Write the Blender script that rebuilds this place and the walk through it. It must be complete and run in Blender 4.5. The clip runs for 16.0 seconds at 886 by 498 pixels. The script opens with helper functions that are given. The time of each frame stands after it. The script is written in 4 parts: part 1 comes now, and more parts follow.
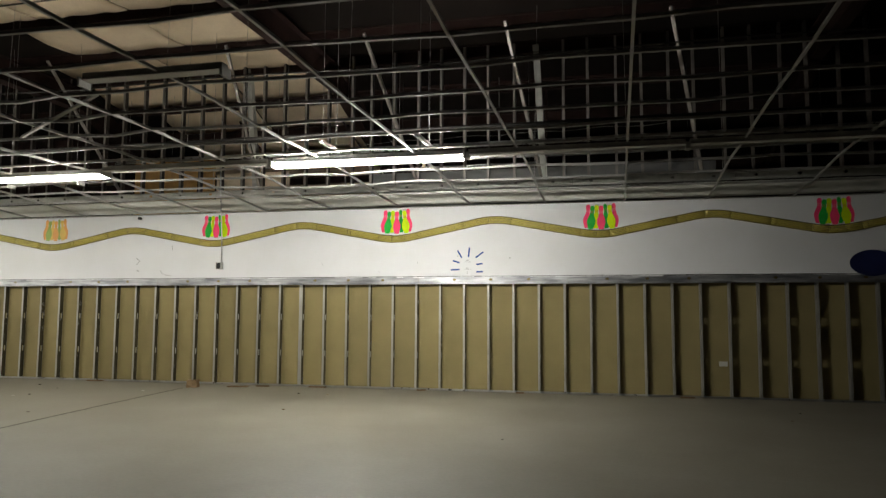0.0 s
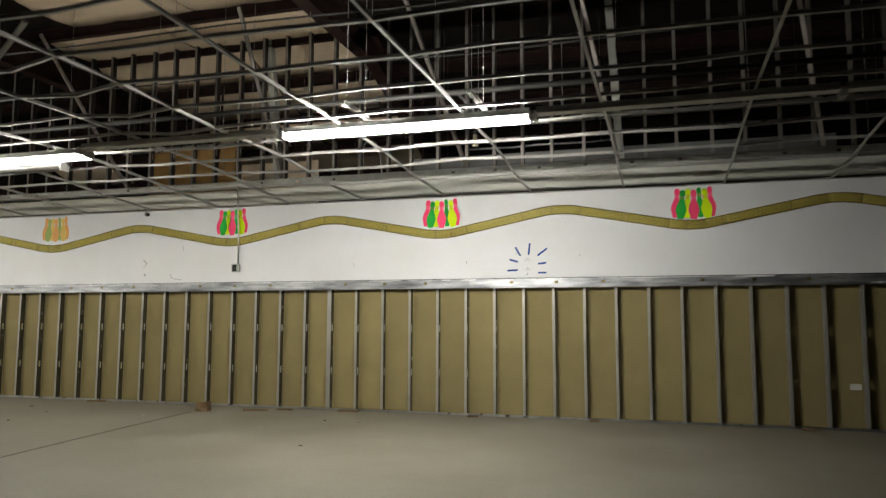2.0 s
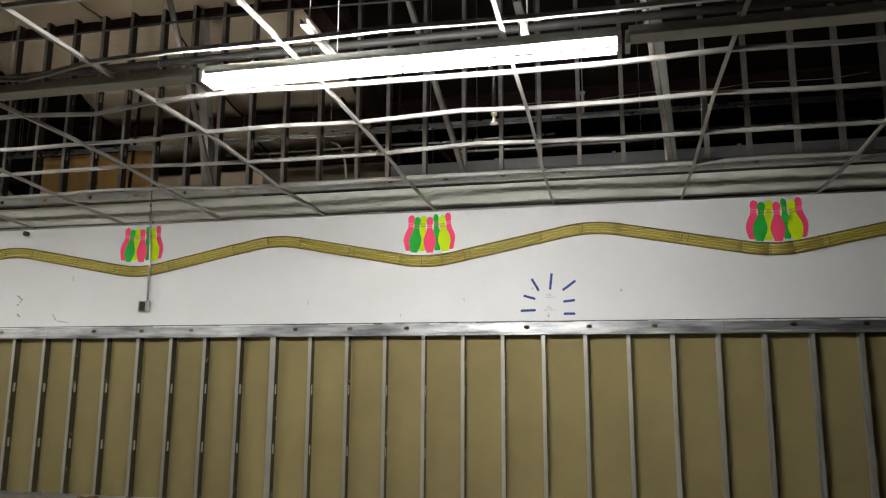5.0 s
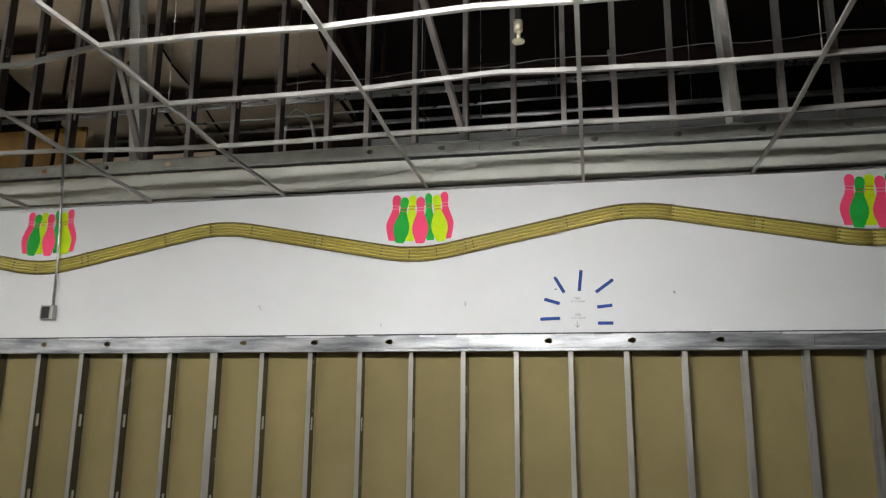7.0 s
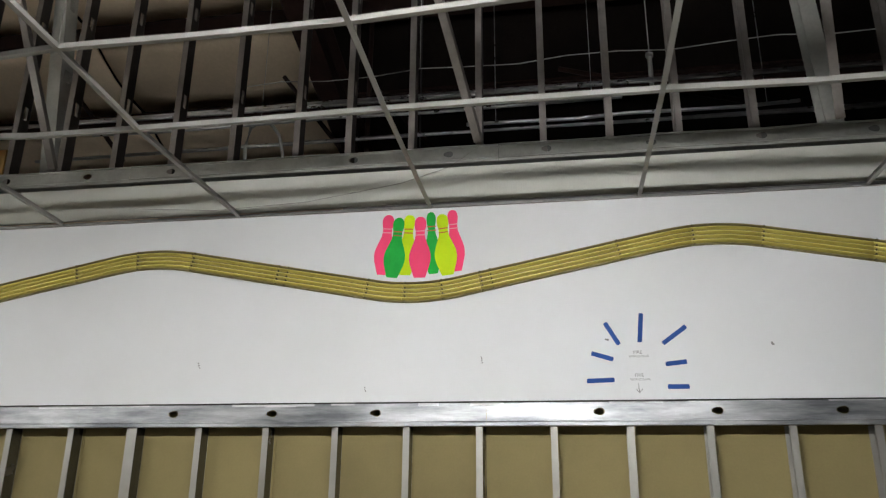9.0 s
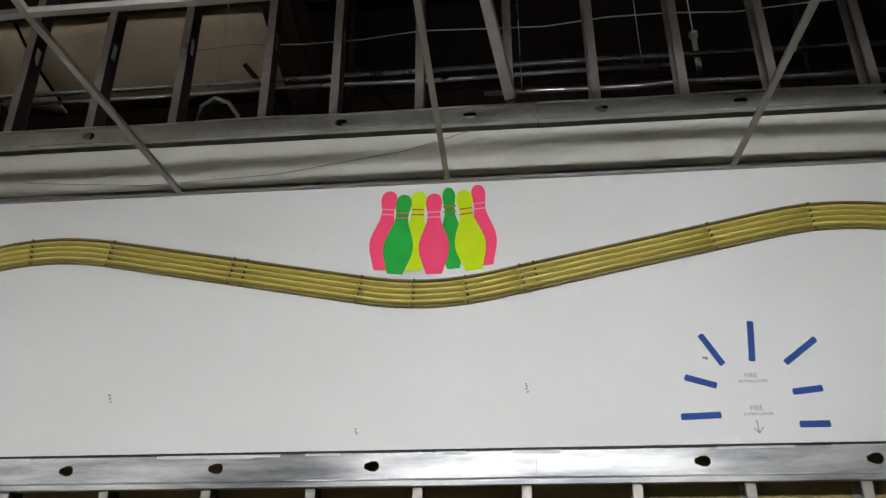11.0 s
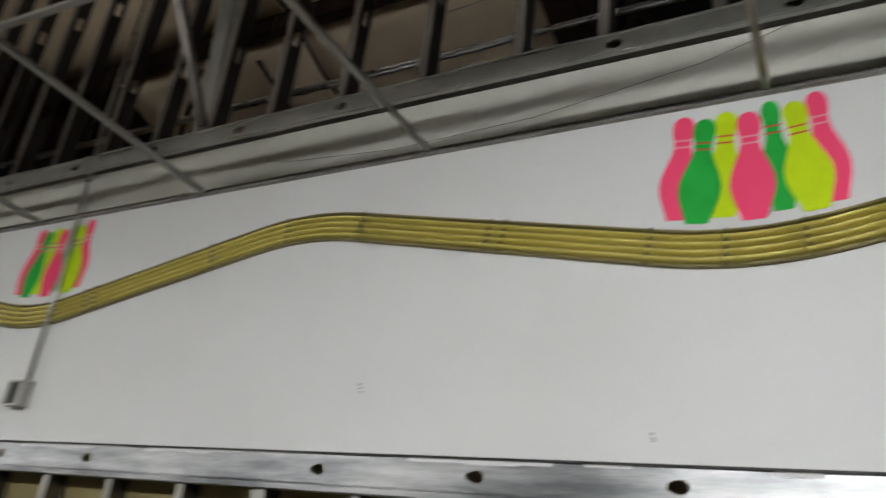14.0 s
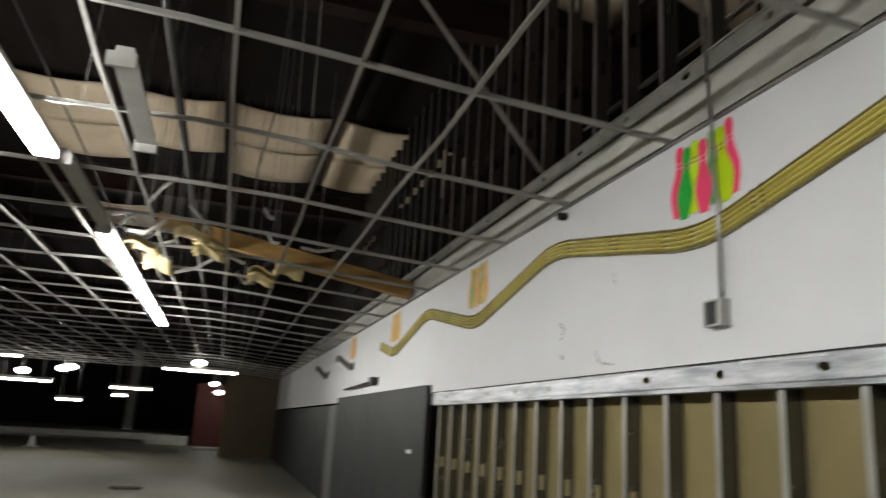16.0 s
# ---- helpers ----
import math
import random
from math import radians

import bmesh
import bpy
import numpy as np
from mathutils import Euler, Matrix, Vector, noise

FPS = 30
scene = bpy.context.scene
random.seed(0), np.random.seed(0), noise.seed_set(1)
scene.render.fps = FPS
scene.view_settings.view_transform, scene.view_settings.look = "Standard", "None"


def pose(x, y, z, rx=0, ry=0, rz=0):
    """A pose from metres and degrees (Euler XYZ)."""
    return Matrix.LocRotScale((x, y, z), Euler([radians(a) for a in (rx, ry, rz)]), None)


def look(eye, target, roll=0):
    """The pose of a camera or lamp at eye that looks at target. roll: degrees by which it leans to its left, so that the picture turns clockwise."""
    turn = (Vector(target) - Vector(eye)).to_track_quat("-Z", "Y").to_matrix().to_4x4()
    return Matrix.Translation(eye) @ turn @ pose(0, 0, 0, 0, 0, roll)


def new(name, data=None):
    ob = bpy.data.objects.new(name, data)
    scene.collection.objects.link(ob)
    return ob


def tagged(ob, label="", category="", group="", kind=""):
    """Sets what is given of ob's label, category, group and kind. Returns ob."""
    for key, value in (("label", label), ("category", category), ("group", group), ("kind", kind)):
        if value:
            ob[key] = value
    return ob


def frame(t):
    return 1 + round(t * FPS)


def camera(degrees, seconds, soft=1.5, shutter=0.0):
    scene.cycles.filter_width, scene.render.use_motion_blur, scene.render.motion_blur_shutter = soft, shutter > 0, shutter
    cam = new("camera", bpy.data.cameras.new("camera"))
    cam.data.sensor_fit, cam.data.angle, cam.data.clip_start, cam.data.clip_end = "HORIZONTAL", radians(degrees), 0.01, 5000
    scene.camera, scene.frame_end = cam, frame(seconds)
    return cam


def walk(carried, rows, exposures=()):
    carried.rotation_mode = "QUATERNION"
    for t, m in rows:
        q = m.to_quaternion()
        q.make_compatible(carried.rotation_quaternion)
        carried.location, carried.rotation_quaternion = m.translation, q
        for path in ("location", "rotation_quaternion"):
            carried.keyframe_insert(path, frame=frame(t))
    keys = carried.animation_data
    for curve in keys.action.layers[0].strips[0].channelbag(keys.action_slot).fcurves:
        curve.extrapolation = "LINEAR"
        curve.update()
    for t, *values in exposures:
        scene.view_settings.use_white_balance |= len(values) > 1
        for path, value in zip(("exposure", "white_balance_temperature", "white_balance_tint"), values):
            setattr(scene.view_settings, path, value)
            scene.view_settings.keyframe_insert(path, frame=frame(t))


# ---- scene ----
cam = camera(61.9, 16.0, 1.2, 0.5)
PATH = [
    (0, (0.621, 0.211, 1.206), (0.161, 2.149, 1.386), 0.3),
    (0.5, (0.512, 0.684, 1.211), (0.039, 2.622, 1.354), 0.1),
    (1, (0.349, 1.19, 1.218), (-0.155, 3.12, 1.364), -0.2),
    (1.5, (0.141, 1.637, 1.228), (-0.386, 3.55, 1.48), -0.2),
    (2, (0.01, 2.179, 1.237), (-0.565, 4.084, 1.438), 0.2),
    (2.5, (-0.15, 2.607, 1.245), (-0.762, 4.506, 1.39), 0.6),
    (3, (-0.348, 3.011, 1.252), (-0.979, 4.907, 1.34), 0.9),
    (3.5, (-0.734, 3.357, 1.234), (-1.315, 5.269, 1.298), 0.6),
    (4, (-0.955, 3.807, 1.257), (-1.487, 5.733, 1.347), 0.4),
    (4.5, (-1.041, 4.316, 1.24), (-1.518, 6.239, 1.512), 0.2),
    (4.7, (-1.105, 4.463, 1.274), (-1.553, 6.386, 1.593), 0.1),
    (6.8, (-1.608, 6.32, 1.324), (-2.008, 8.239, 1.72), 0.6),
    (7, (-1.682, 6.443, 1.327), (-2.065, 8.363, 1.738), 0.5),
    (7.5, (-1.84, 6.843, 1.327), (-2.198, 8.755, 1.792), 0.7),
    (8, (-1.948, 7.211, 1.333), (-2.293, 9.11, 1.857), 0.8),
    (8.5, (-2.04, 7.568, 1.354), (-2.374, 9.453, 1.932), 0.7),
    (9, (-2.164, 7.907, 1.4), (-2.473, 9.785, 2.015), 0.5),
    (9.5, (-2.316, 8.247, 1.38), (-2.582, 10.112, 2.053), 0.4),
    (10, (-2.431, 8.563, 1.397), (-2.671, 10.42, 2.1), 0.1),
    (10.2, (-2.5, 8.684, 1.393), (-2.716, 10.537, 2.114), -0.2),
    (12.5, (-2.759, 9.665, 1.472), (-2.895, 11.432, 2.398), 0.1),
    (13, (-2.777, 9.701, 1.465), (-2.949, 11.462, 2.397), 0.8),
    (13.5, (-2.773, 9.796, 1.436), (-3.223, 11.506, 2.369), 3.3),
    (14, (-2.778, 9.874, 1.519), (-3.709, 11.456, 2.314), 6.8),
    (14.5, (-2.894, 9.865, 1.497), (-4.167, 11.228, 2.217), 7.8),
    (15, (-3.035, 9.855, 1.463), (-4.573, 10.961, 2.104), 7.1),
    (15.5, (-3.189, 9.891, 1.467), (-4.926, 10.714, 2.017), 5.8),
    (16, (-3.402, 9.888, 1.489), (-5.274, 10.412, 1.961), 3.4),
]
walk(cam, [(t, look(eye, target, roll)) for t, eye, target, roll in PATH],
     exposures=[(0, 0.62, 6750, 7), (3, 0.43, 6700, 8), (4.5, 0.4, 6600, 9), (7, 0.4, 6350, 10), (10, 0.24, 6300, 10), (12.5, 0.0, 6300, 10), (13.5, -0.06, 6300, 10), (14.5, 0.12, 6350, 9), (15, 0.18, 6350, 9), (16, 0.36, 6350, 9)])

# ---- world and light ----
world = bpy.data.worlds.new("world")
scene.world = world
world.use_nodes = True
world.node_tree.nodes["Background"].inputs[0].default_value = (0.006, 0.007, 0.009, 1)
world.node_tree.nodes["Background"].inputs[1].default_value = 0.05
TUBE_POWER = 260.0

# ---- materials ----


def material(name, base, rough=0.6, metal=0.0, var=0.12, scale=6.0, fine=60.0, bump=0.15, other=None, spread=0.5, spec=0.5, per_piece=0.0, stretch=(1, 1, 1)):
    """Procedural surface: base colour, large stains, fine grain and bump."""
    m = bpy.data.materials.new(name)
    m.use_nodes = True
    n, l = m.node_tree.nodes, m.node_tree.links
    b = n["Principled BSDF"]
    b.inputs["Metallic"].default_value = metal
    b.inputs["Specular IOR Level"].default_value = spec
    tc = n.new("ShaderNodeTexCoord")
    mp = n.new("ShaderNodeMapping")
    mp.inputs["Scale"].default_value = stretch
    geo = n.new("ShaderNodeNewGeometry")
    l.new(geo.outputs["Position"], mp.inputs["Vector"])
    big = n.new("ShaderNodeTexNoise")
    big.inputs["Scale"].default_value, big.inputs["Detail"].default_value, big.inputs["Roughness"].default_value = scale, 6, 0.6
    small = n.new("ShaderNodeTexNoise")
    small.inputs["Scale"].default_value, small.inputs["Detail"].default_value = fine, 4
    l.new(mp.outputs[0], big.inputs["Vector"])
    l.new(mp.outputs[0], small.inputs["Vector"])
    ramp = n.new("ShaderNodeValToRGB")
    ramp.color_ramp.elements[0].position, ramp.color_ramp.elements[1].position = 0.5 - spread / 2, 0.5 + spread / 2
    o = other or tuple(c * (1 - 2 * var) for c in base)
    ramp.color_ramp.elements[0].color, ramp.color_ramp.elements[1].color = (*o, 1), (*base, 1)
    l.new(big.outputs["Fac"], ramp.inputs["Fac"])
    mix = n.new("ShaderNodeMix")
    mix.data_type, mix.blend_type = "RGBA", "MULTIPLY"
    mix.inputs["Factor"].default_value = var
    l.new(ramp.outputs["Color"], mix.inputs["A"])
    l.new(small.outputs["Fac"], mix.inputs["B"])
    out = mix.outputs["Result"]
    if per_piece:
        info = n.new("ShaderNodeObjectInfo")
        hsv = n.new("ShaderNodeHueSaturation")
        mr = n.new("ShaderNodeMapRange")
        mr.inputs["To Min"].default_value, mr.inputs["To Max"].default_value = 1 - per_piece, 1 + per_piece
        l.new(info.outputs["Random"], mr.inputs["Value"])
        l.new(mr.outputs[0], hsv.inputs["Value"])
        l.new(out, hsv.inputs["Color"])
        out = hsv.outputs["Color"]
    l.new(out, b.inputs["Base Color"])
    rr = n.new("ShaderNodeMapRange")
    rr.inputs["To Min"].default_value, rr.inputs["To Max"].default_value = max(0.05, rough - 0.12), min(1, rough + 0.12)
    l.new(big.outputs["Fac"], rr.inputs["Value"])
    l.new(rr.outputs[0], b.inputs["Roughness"])
    bp = n.new("ShaderNodeBump")
    bp.inputs["Strength"].default_value, bp.inputs["Distance"].default_value = bump, 0.004
    l.new(small.outputs["Fac"], bp.inputs["Height"])
    l.new(bp.outputs[0], b.inputs["Normal"])
    return m


def glowing(name, colour, strength):
    m = bpy.data.materials.new(name)
    m.use_nodes = True
    b = m.node_tree.nodes["Principled BSDF"]
    b.inputs["Base Color"].default_value = (0.9, 0.9, 0.9, 1)
    b.inputs["Emission Color"].default_value = (*colour, 1)
    b.inputs["Emission Strength"].default_value = strength
    return m


M_WALL = material("white_paint", (0.78, 0.785, 0.815), 0.62, var=0.05, scale=1.3, fine=180, bump=0.08, other=(0.70, 0.705, 0.71), spread=0.7)
M_WALL_RAW = material("grey_white_gypsum_board", (0.66, 0.66, 0.61), 0.8, var=0.1, scale=2.2, fine=120, bump=0.1, other=(0.55, 0.55, 0.5))
M_KRAFT = material("tan_board_paper", (0.30, 0.24, 0.105), 0.8, var=0.14, scale=1.4, fine=90, bump=0.1, other=(0.225, 0.18, 0.075), per_piece=0.07)
M_STEEL = material("galvanised_steel", (0.56, 0.56, 0.555), 0.3, 0.97, var=0.2, scale=9, fine=70, bump=0.04, other=(0.40, 0.40, 0.41), per_piece=0.08)
# One stud steel in two tones: flange coloured as lit, web as in shade.
M_FLANGE = material("lit_knurled_steel", (0.48, 0.465, 0.435), 0.44, 0.62, var=0.12, scale=4, fine=200, bump=0.12, other=(0.36, 0.345, 0.31), per_piece=0.08)
M_WEB = material("shaded_smooth_steel", (0.22, 0.22, 0.23), 0.24, 0.95, var=0.15, scale=5, fine=60, bump=0.03, other=(0.15, 0.15, 0.16), per_piece=0.1)
M_PLATE = material("scuffed_galvanised_steel", (0.70, 0.71, 0.73), 0.38, 0.82, var=0.25, scale=3.0, fine=45, bump=0.04, other=(0.27, 0.28, 0.30), spread=0.26, stretch=(0.6, 1, 4), per_piece=0.16)
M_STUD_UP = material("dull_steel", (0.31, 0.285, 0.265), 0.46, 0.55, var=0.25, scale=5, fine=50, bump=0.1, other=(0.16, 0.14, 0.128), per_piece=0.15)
# Web side of the same upper studs, its shade put into the colour.
M_STUD_WEB = material("shaded_stud_web", (0.055, 0.045, 0.04), 0.5, 0.5, var=0.25, scale=5, fine=50, bump=0.08, other=(0.03, 0.025, 0.022), per_piece=0.15)
M_PLATE_UP = material("pale_dusty_steel", (0.52, 0.52, 0.48), 0.48, 0.4, var=0.2, scale=3, fine=50, bump=0.06, other=(0.28, 0.28, 0.255), per_piece=0.08)
M_TEE = material("dusty_tee_enamel", (0.38, 0.37, 0.35), 0.5, var=0.15, scale=3, fine=60, bump=0.03, other=(0.25, 0.24, 0.22))
M_FLOOR = material("dusty_concrete", (0.25, 0.233, 0.19), 0.56, var=0.22, scale=0.9, fine=28, bump=0.2, other=(0.175, 0.155, 0.12), spread=0.42, spec=0.35)
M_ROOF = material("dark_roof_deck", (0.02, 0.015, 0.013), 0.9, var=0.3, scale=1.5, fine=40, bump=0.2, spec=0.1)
M_BATT = material("tan_insulation_facing", (0.80, 0.655, 0.475), 0.7, var=0.2, scale=1.6, fine=30, bump=0.4, other=(0.66, 0.53, 0.375), per_piece=0.1)
M_AMBER_BATT = material("yellow_insulation", (0.62, 0.50, 0.24), 0.85, var=0.2, scale=5, fine=40, bump=0.5)
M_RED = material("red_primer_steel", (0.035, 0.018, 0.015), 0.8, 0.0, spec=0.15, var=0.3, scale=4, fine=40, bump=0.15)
M_DARK = material("dark_steel", (0.045, 0.042, 0.04), 0.6, 0.4, var=0.25, scale=5, fine=50, bump=0.1)
M_BAND = material("gold_plastic", (0.69, 0.60, 0.16), 0.32, 0.25, var=0.12, scale=1.2, fine=90, bump=0.03, other=(0.59, 0.505, 0.125), per_piece=0.05)
# Brown of the strip's rims; between the ribs it serves as painted shade.
M_RIM_AND_GROOVE_SHADE = material("brown_rim_and_groove_shade", (0.30, 0.25, 0.10), 0.45, 0.1, var=0.2, scale=6, fine=90, bump=0.05, other=(0.18, 0.15, 0.06))
M_BAND_DARK = material("dark_olive_groove", (0.13, 0.105, 0.035), 0.6, var=0.2)
M_PINK = material("neon_pink_vinyl", (1.0, 0.085, 0.225), 0.6, var=0.05, scale=8, other=(0.97, 0.075, 0.20), spec=0.12)
M_GREEN = material("green_vinyl", (0.03, 0.50, 0.075), 0.6, var=0.1, scale=9, other=(0.02, 0.37, 0.045), spec=0.12)
M_LIME = material("lime_vinyl", (0.64, 0.86, 0.008), 0.6, var=0.05, scale=8, other=(0.56, 0.76, 0.01), spec=0.12)
M_ORANGE = material("faded_orange_vinyl", (0.85, 0.40, 0.10), 0.55, var=0.1, scale=8)
M_AMBER = material("faded_amber_vinyl", (0.82, 0.56, 0.12), 0.55, var=0.1, scale=8)
M_FADEGREEN = material("faded_green_vinyl", (0.33, 0.45, 0.09), 0.55, var=0.1, scale=8)
M_REDLINE = material("red_stripe_vinyl", (0.62, 0.09, 0.03), 0.5, var=0.05)
M_PINKLINE = material("pale_pink_stripe", (0.95, 0.35, 0.42), 0.5, var=0.05)
M_TAPE = material("blue_painters_tape", (0.035, 0.10, 0.38), 0.65, var=0.15, scale=20, fine=150, spec=0.15)
M_PAPER = material("white_paper", (0.775, 0.78, 0.805), 0.6, var=0.05, scale=9, bump=0.2, other=(0.73, 0.735, 0.755))
M_INK = material("grey_ink", (0.34, 0.34, 0.35), 0.7, var=0.1)
M_ENAMEL = material("dusty_fixture_enamel", (0.42, 0.415, 0.39), 0.5, var=0.12, scale=3, fine=50, bump=0.03, other=(0.28, 0.275, 0.255))
M_BLACK = material("charcoal_panel", (0.034, 0.036, 0.036), 0.55, var=0.3, scale=1.6, fine=40, bump=0.12, other=(0.014, 0.014, 0.015), spec=0.25)
# Near-black colour stands for closing walls that hardly any light reaches.
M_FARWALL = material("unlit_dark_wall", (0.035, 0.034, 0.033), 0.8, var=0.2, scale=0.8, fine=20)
M_GREY = material("grey_panel", (0.16, 0.16, 0.155), 0.6, var=0.2, scale=1.5, fine=40)
M_BROWN = material("brown_partition_board", (0.13, 0.095, 0.055), 0.75, var=0.2, scale=1.0, fine=40, other=(0.085, 0.06, 0.035))
M_YELLOW = material("yellowed_timber", (0.42, 0.25, 0.07), 0.7, var=0.2, scale=3, fine=40, stretch=(6, 1, 6), other=(0.27, 0.15, 0.045))
M_PLY = material("orange_plywood", (0.50, 0.29, 0.09), 0.7, var=0.2, scale=2, fine=40, stretch=(5, 1, 1), other=(0.36, 0.20, 0.06))
M_WOOD = material("raw_wood", (0.24, 0.15, 0.07), 0.75, var=0.2, scale=6, fine=60, other=(0.12, 0.075, 0.035), stretch=(1, 5, 5))
M_BLUE = material("dark_blue_paint", (0.012, 0.02, 0.10), 0.5, var=0.2, scale=4)
M_MAROON = material("maroon_paint", (0.10, 0.015, 0.012), 0.7, var=0.2, scale=2)
M_SCUFF = material("grey_scuff", (0.4, 0.39, 0.385), 0.8, var=0.3, scale=30)
M_CRACK = material("dark_joint_filler", (0.17, 0.155, 0.125), 0.9, var=0.3, scale=20)
M_BRASS = material("chrome_brass", (0.75, 0.68, 0.5), 0.3, 0.9, var=0.1)
M_TUBE = glowing("lit_tube", (1.0, 0.985, 0.94), TUBE_POWER)
M_TUBE_OLD = glowing("ageing_lit_tube", (1.0, 0.98, 0.92), TUBE_POWER * 0.5)
M_TUBE_FAR = glowing("dim_lit_tube", (1.0, 0.98, 0.92), TUBE_POWER * 0.33)
M_FARLAMP = glowing("far_lit_lamp", (1.0, 0.96, 0.86), 28.0)
M_DEADTUBE = material("unlit_tube_glass", (0.7, 0.7, 0.68), 0.2, var=0.05)

# ---- building helpers ----


def box(bm, x0, x1, y0, y1, z0, z1):
    v = [bm.verts.new(p) for p in ((x0, y0, z0), (x1, y0, z0), (x1, y1, z0), (x0, y1, z0), (x0, y0, z1), (x1, y0, z1), (x1, y1, z1), (x0, y1, z1))]
    for f in ((3, 2, 1, 0), (4, 5, 6, 7), (0, 1, 5, 4), (1, 2, 6, 5), (2, 3, 7, 6), (3, 0, 4, 7)):
        bm.faces.new([v[i] for i in f])
    return v


def beam(bm, a, b, w, h):
    """A box bar from a to b, w wide across and h high."""
    a, b = Vector(a), Vector(b)
    d = b - a
    side = d.cross(Vector((0, 0, 1)))
    side = side.normalized() if side.length > 1e-6 else Vector((1, 0, 0))
    up = side.cross(d).normalized()
    v = []
    for p in (a, b):
        for s, u in ((-1, -1), (1, -1), (1, 1), (-1, 1)):
            v.append(bm.verts.new(p + side * (s * w / 2) + up * (u * h / 2)))
    for f in ((0, 1, 2, 3), (7, 6, 5, 4), (1, 0, 4, 5), (2, 1, 5, 6), (3, 2, 6, 7), (0, 3, 7, 4)):
        bm.faces.new([v[i] for i in f])


def rod(bm, points, r, n=8):
    """A round bar through points."""
    rings = []
    pts = [Vector(p) for p in points]
    for i, p in enumerate(pts):
        d = (pts[min(i + 1, len(pts) - 1)] - pts[max(i - 1, 0)]).normalized()
        ref = Vector((0, 0, 1)) if abs(d.z) < 0.9 else Vector((1, 0, 0))
        s = d.cross(ref).normalized()
        u = s.cross(d)
        rings.append([bm.verts.new(p + (s * math.cos(2 * math.pi * k / n) + u * math.sin(2 * math.pi * k / n)) * r) for k in range(n)])
    for a, b in zip(rings, rings[1:]):
        for k in range(n):
            f = bm.faces.new((a[k], a[(k + 1) % n], b[(k + 1) % n], b[k]))
            f.smooth = True
    bm.faces.new(rings[0])
    bm.faces.new(list(reversed(rings[-1])))


def sheet_of(bm, nx, ny, place, thick):
    """A closed bent sheet: a grid of places for u, v from 0 to 1, and its copy thick above."""
    shells = []
    for up in (0.0, thick):
        shells.append([[bm.verts.new(Vector(place(i / nx, j / ny)) + Vector((0, 0, up))) for j in range(ny + 1)] for i in range(nx + 1)])
    for g in shells:
        for i in range(nx):
            for j in range(ny):
                bm.faces.new((g[i][j], g[i][j + 1], g[i + 1][j + 1], g[i + 1][j])).smooth = True
    lo, hi = shells
    rim = [(i, 0) for i in range(nx)] + [(nx, j) for j in range(ny)] + [(i, ny) for i in range(nx, 0, -1)] + [(0, j) for j in range(ny, 0, -1)]
    for (i, j), (k, l) in zip(rim, rim[1:] + rim[:1]):
        bm.faces.new((lo[i][j], lo[k][l], hi[k][l], hi[i][j]))


def mesh_of(name, bm, mat):
    bmesh.ops.recalc_face_normals(bm, faces=bm.faces)
    me = bpy.data.meshes.new(name)
    bm.to_mesh(me)
    bm.free()
    me.materials.append(mat)
    return me


def thing(name, label, category, group="", kind="", at=(0, 0, 0)):
    ob = new(name)
    ob.location = at
    return tagged(ob, label, category, group, kind)


def solid(name, bm, mat, label, category, group="", kind=""):
    return tagged(new(name, mesh_of(name, bm, mat)), label, category, group, kind)


def part(name, bm, mat, parent, label=""):
    ob = new(name, mesh_of(name, bm, mat))
    ob.parent = parent
    if label:
        ob["label"] = label
    return ob


def shared(name, me, parent, at):
    ob = new(name, me)
    ob.parent = parent
    ob.location = at
    return ob


# ---- plan ----
W = 12.0            # face of the long wall
STUD = 0.4064
X0 = -4.66
X_END = -11.04      # where the bare studs stop
X_RIGHT = 12.0
X_LEFT = -62.0
Y_BACK = -14.0
Y_FAR = 19.0
Z_PLATE0, Z_PLATE1 = 1.722, 1.845
Z_TOP = 3.0
GRID_Z = 3.12
ROOF = 5.75
TEE_X = -2.914
TEE_STEP = 1.2192

# floor
bm = bmesh.new()
box(bm, X_LEFT, X_RIGHT, Y_BACK, Y_FAR, -0.2, 0)
floor = solid("floor", bm, M_FLOOR, "dusty bare concrete floor with faint stains and joints", "floor", kind="structure")
bm = bmesh.new()
path = [(-6.38, 11.2), (-6.3, 10.6), (-6.18, 9.7), (-6.05, 8.8), (-5.93, 8.0), (-5.7, 6.6), (-5.4, 4.9)]
for a, b in zip(path, path[1:]):
    beam(bm, (*a, 0.001), (*b, 0.001), 0.018, 0.006)
part("floor_joint", bm, M_CRACK, floor, "dark cracked joint in the concrete")

# long wall
bm = bmesh.new()
box(bm, -33.4, X_RIGHT, W, W + 0.016, Z_PLATE1 + 0.003, Z_TOP)
wall = solid("wall_north", bm, M_WALL, "long white painted gypsum wall over bare steel studs", "wall", kind="structure")
bm = bmesh.new()
box(bm, -33.4, X_RIGHT, W + 0.004, W + 0.018, Z_TOP + 0.038, 3.264)
part("upper_board", bm, M_WALL_RAW, wall, "unpainted grey gypsum strip above the ceiling line")


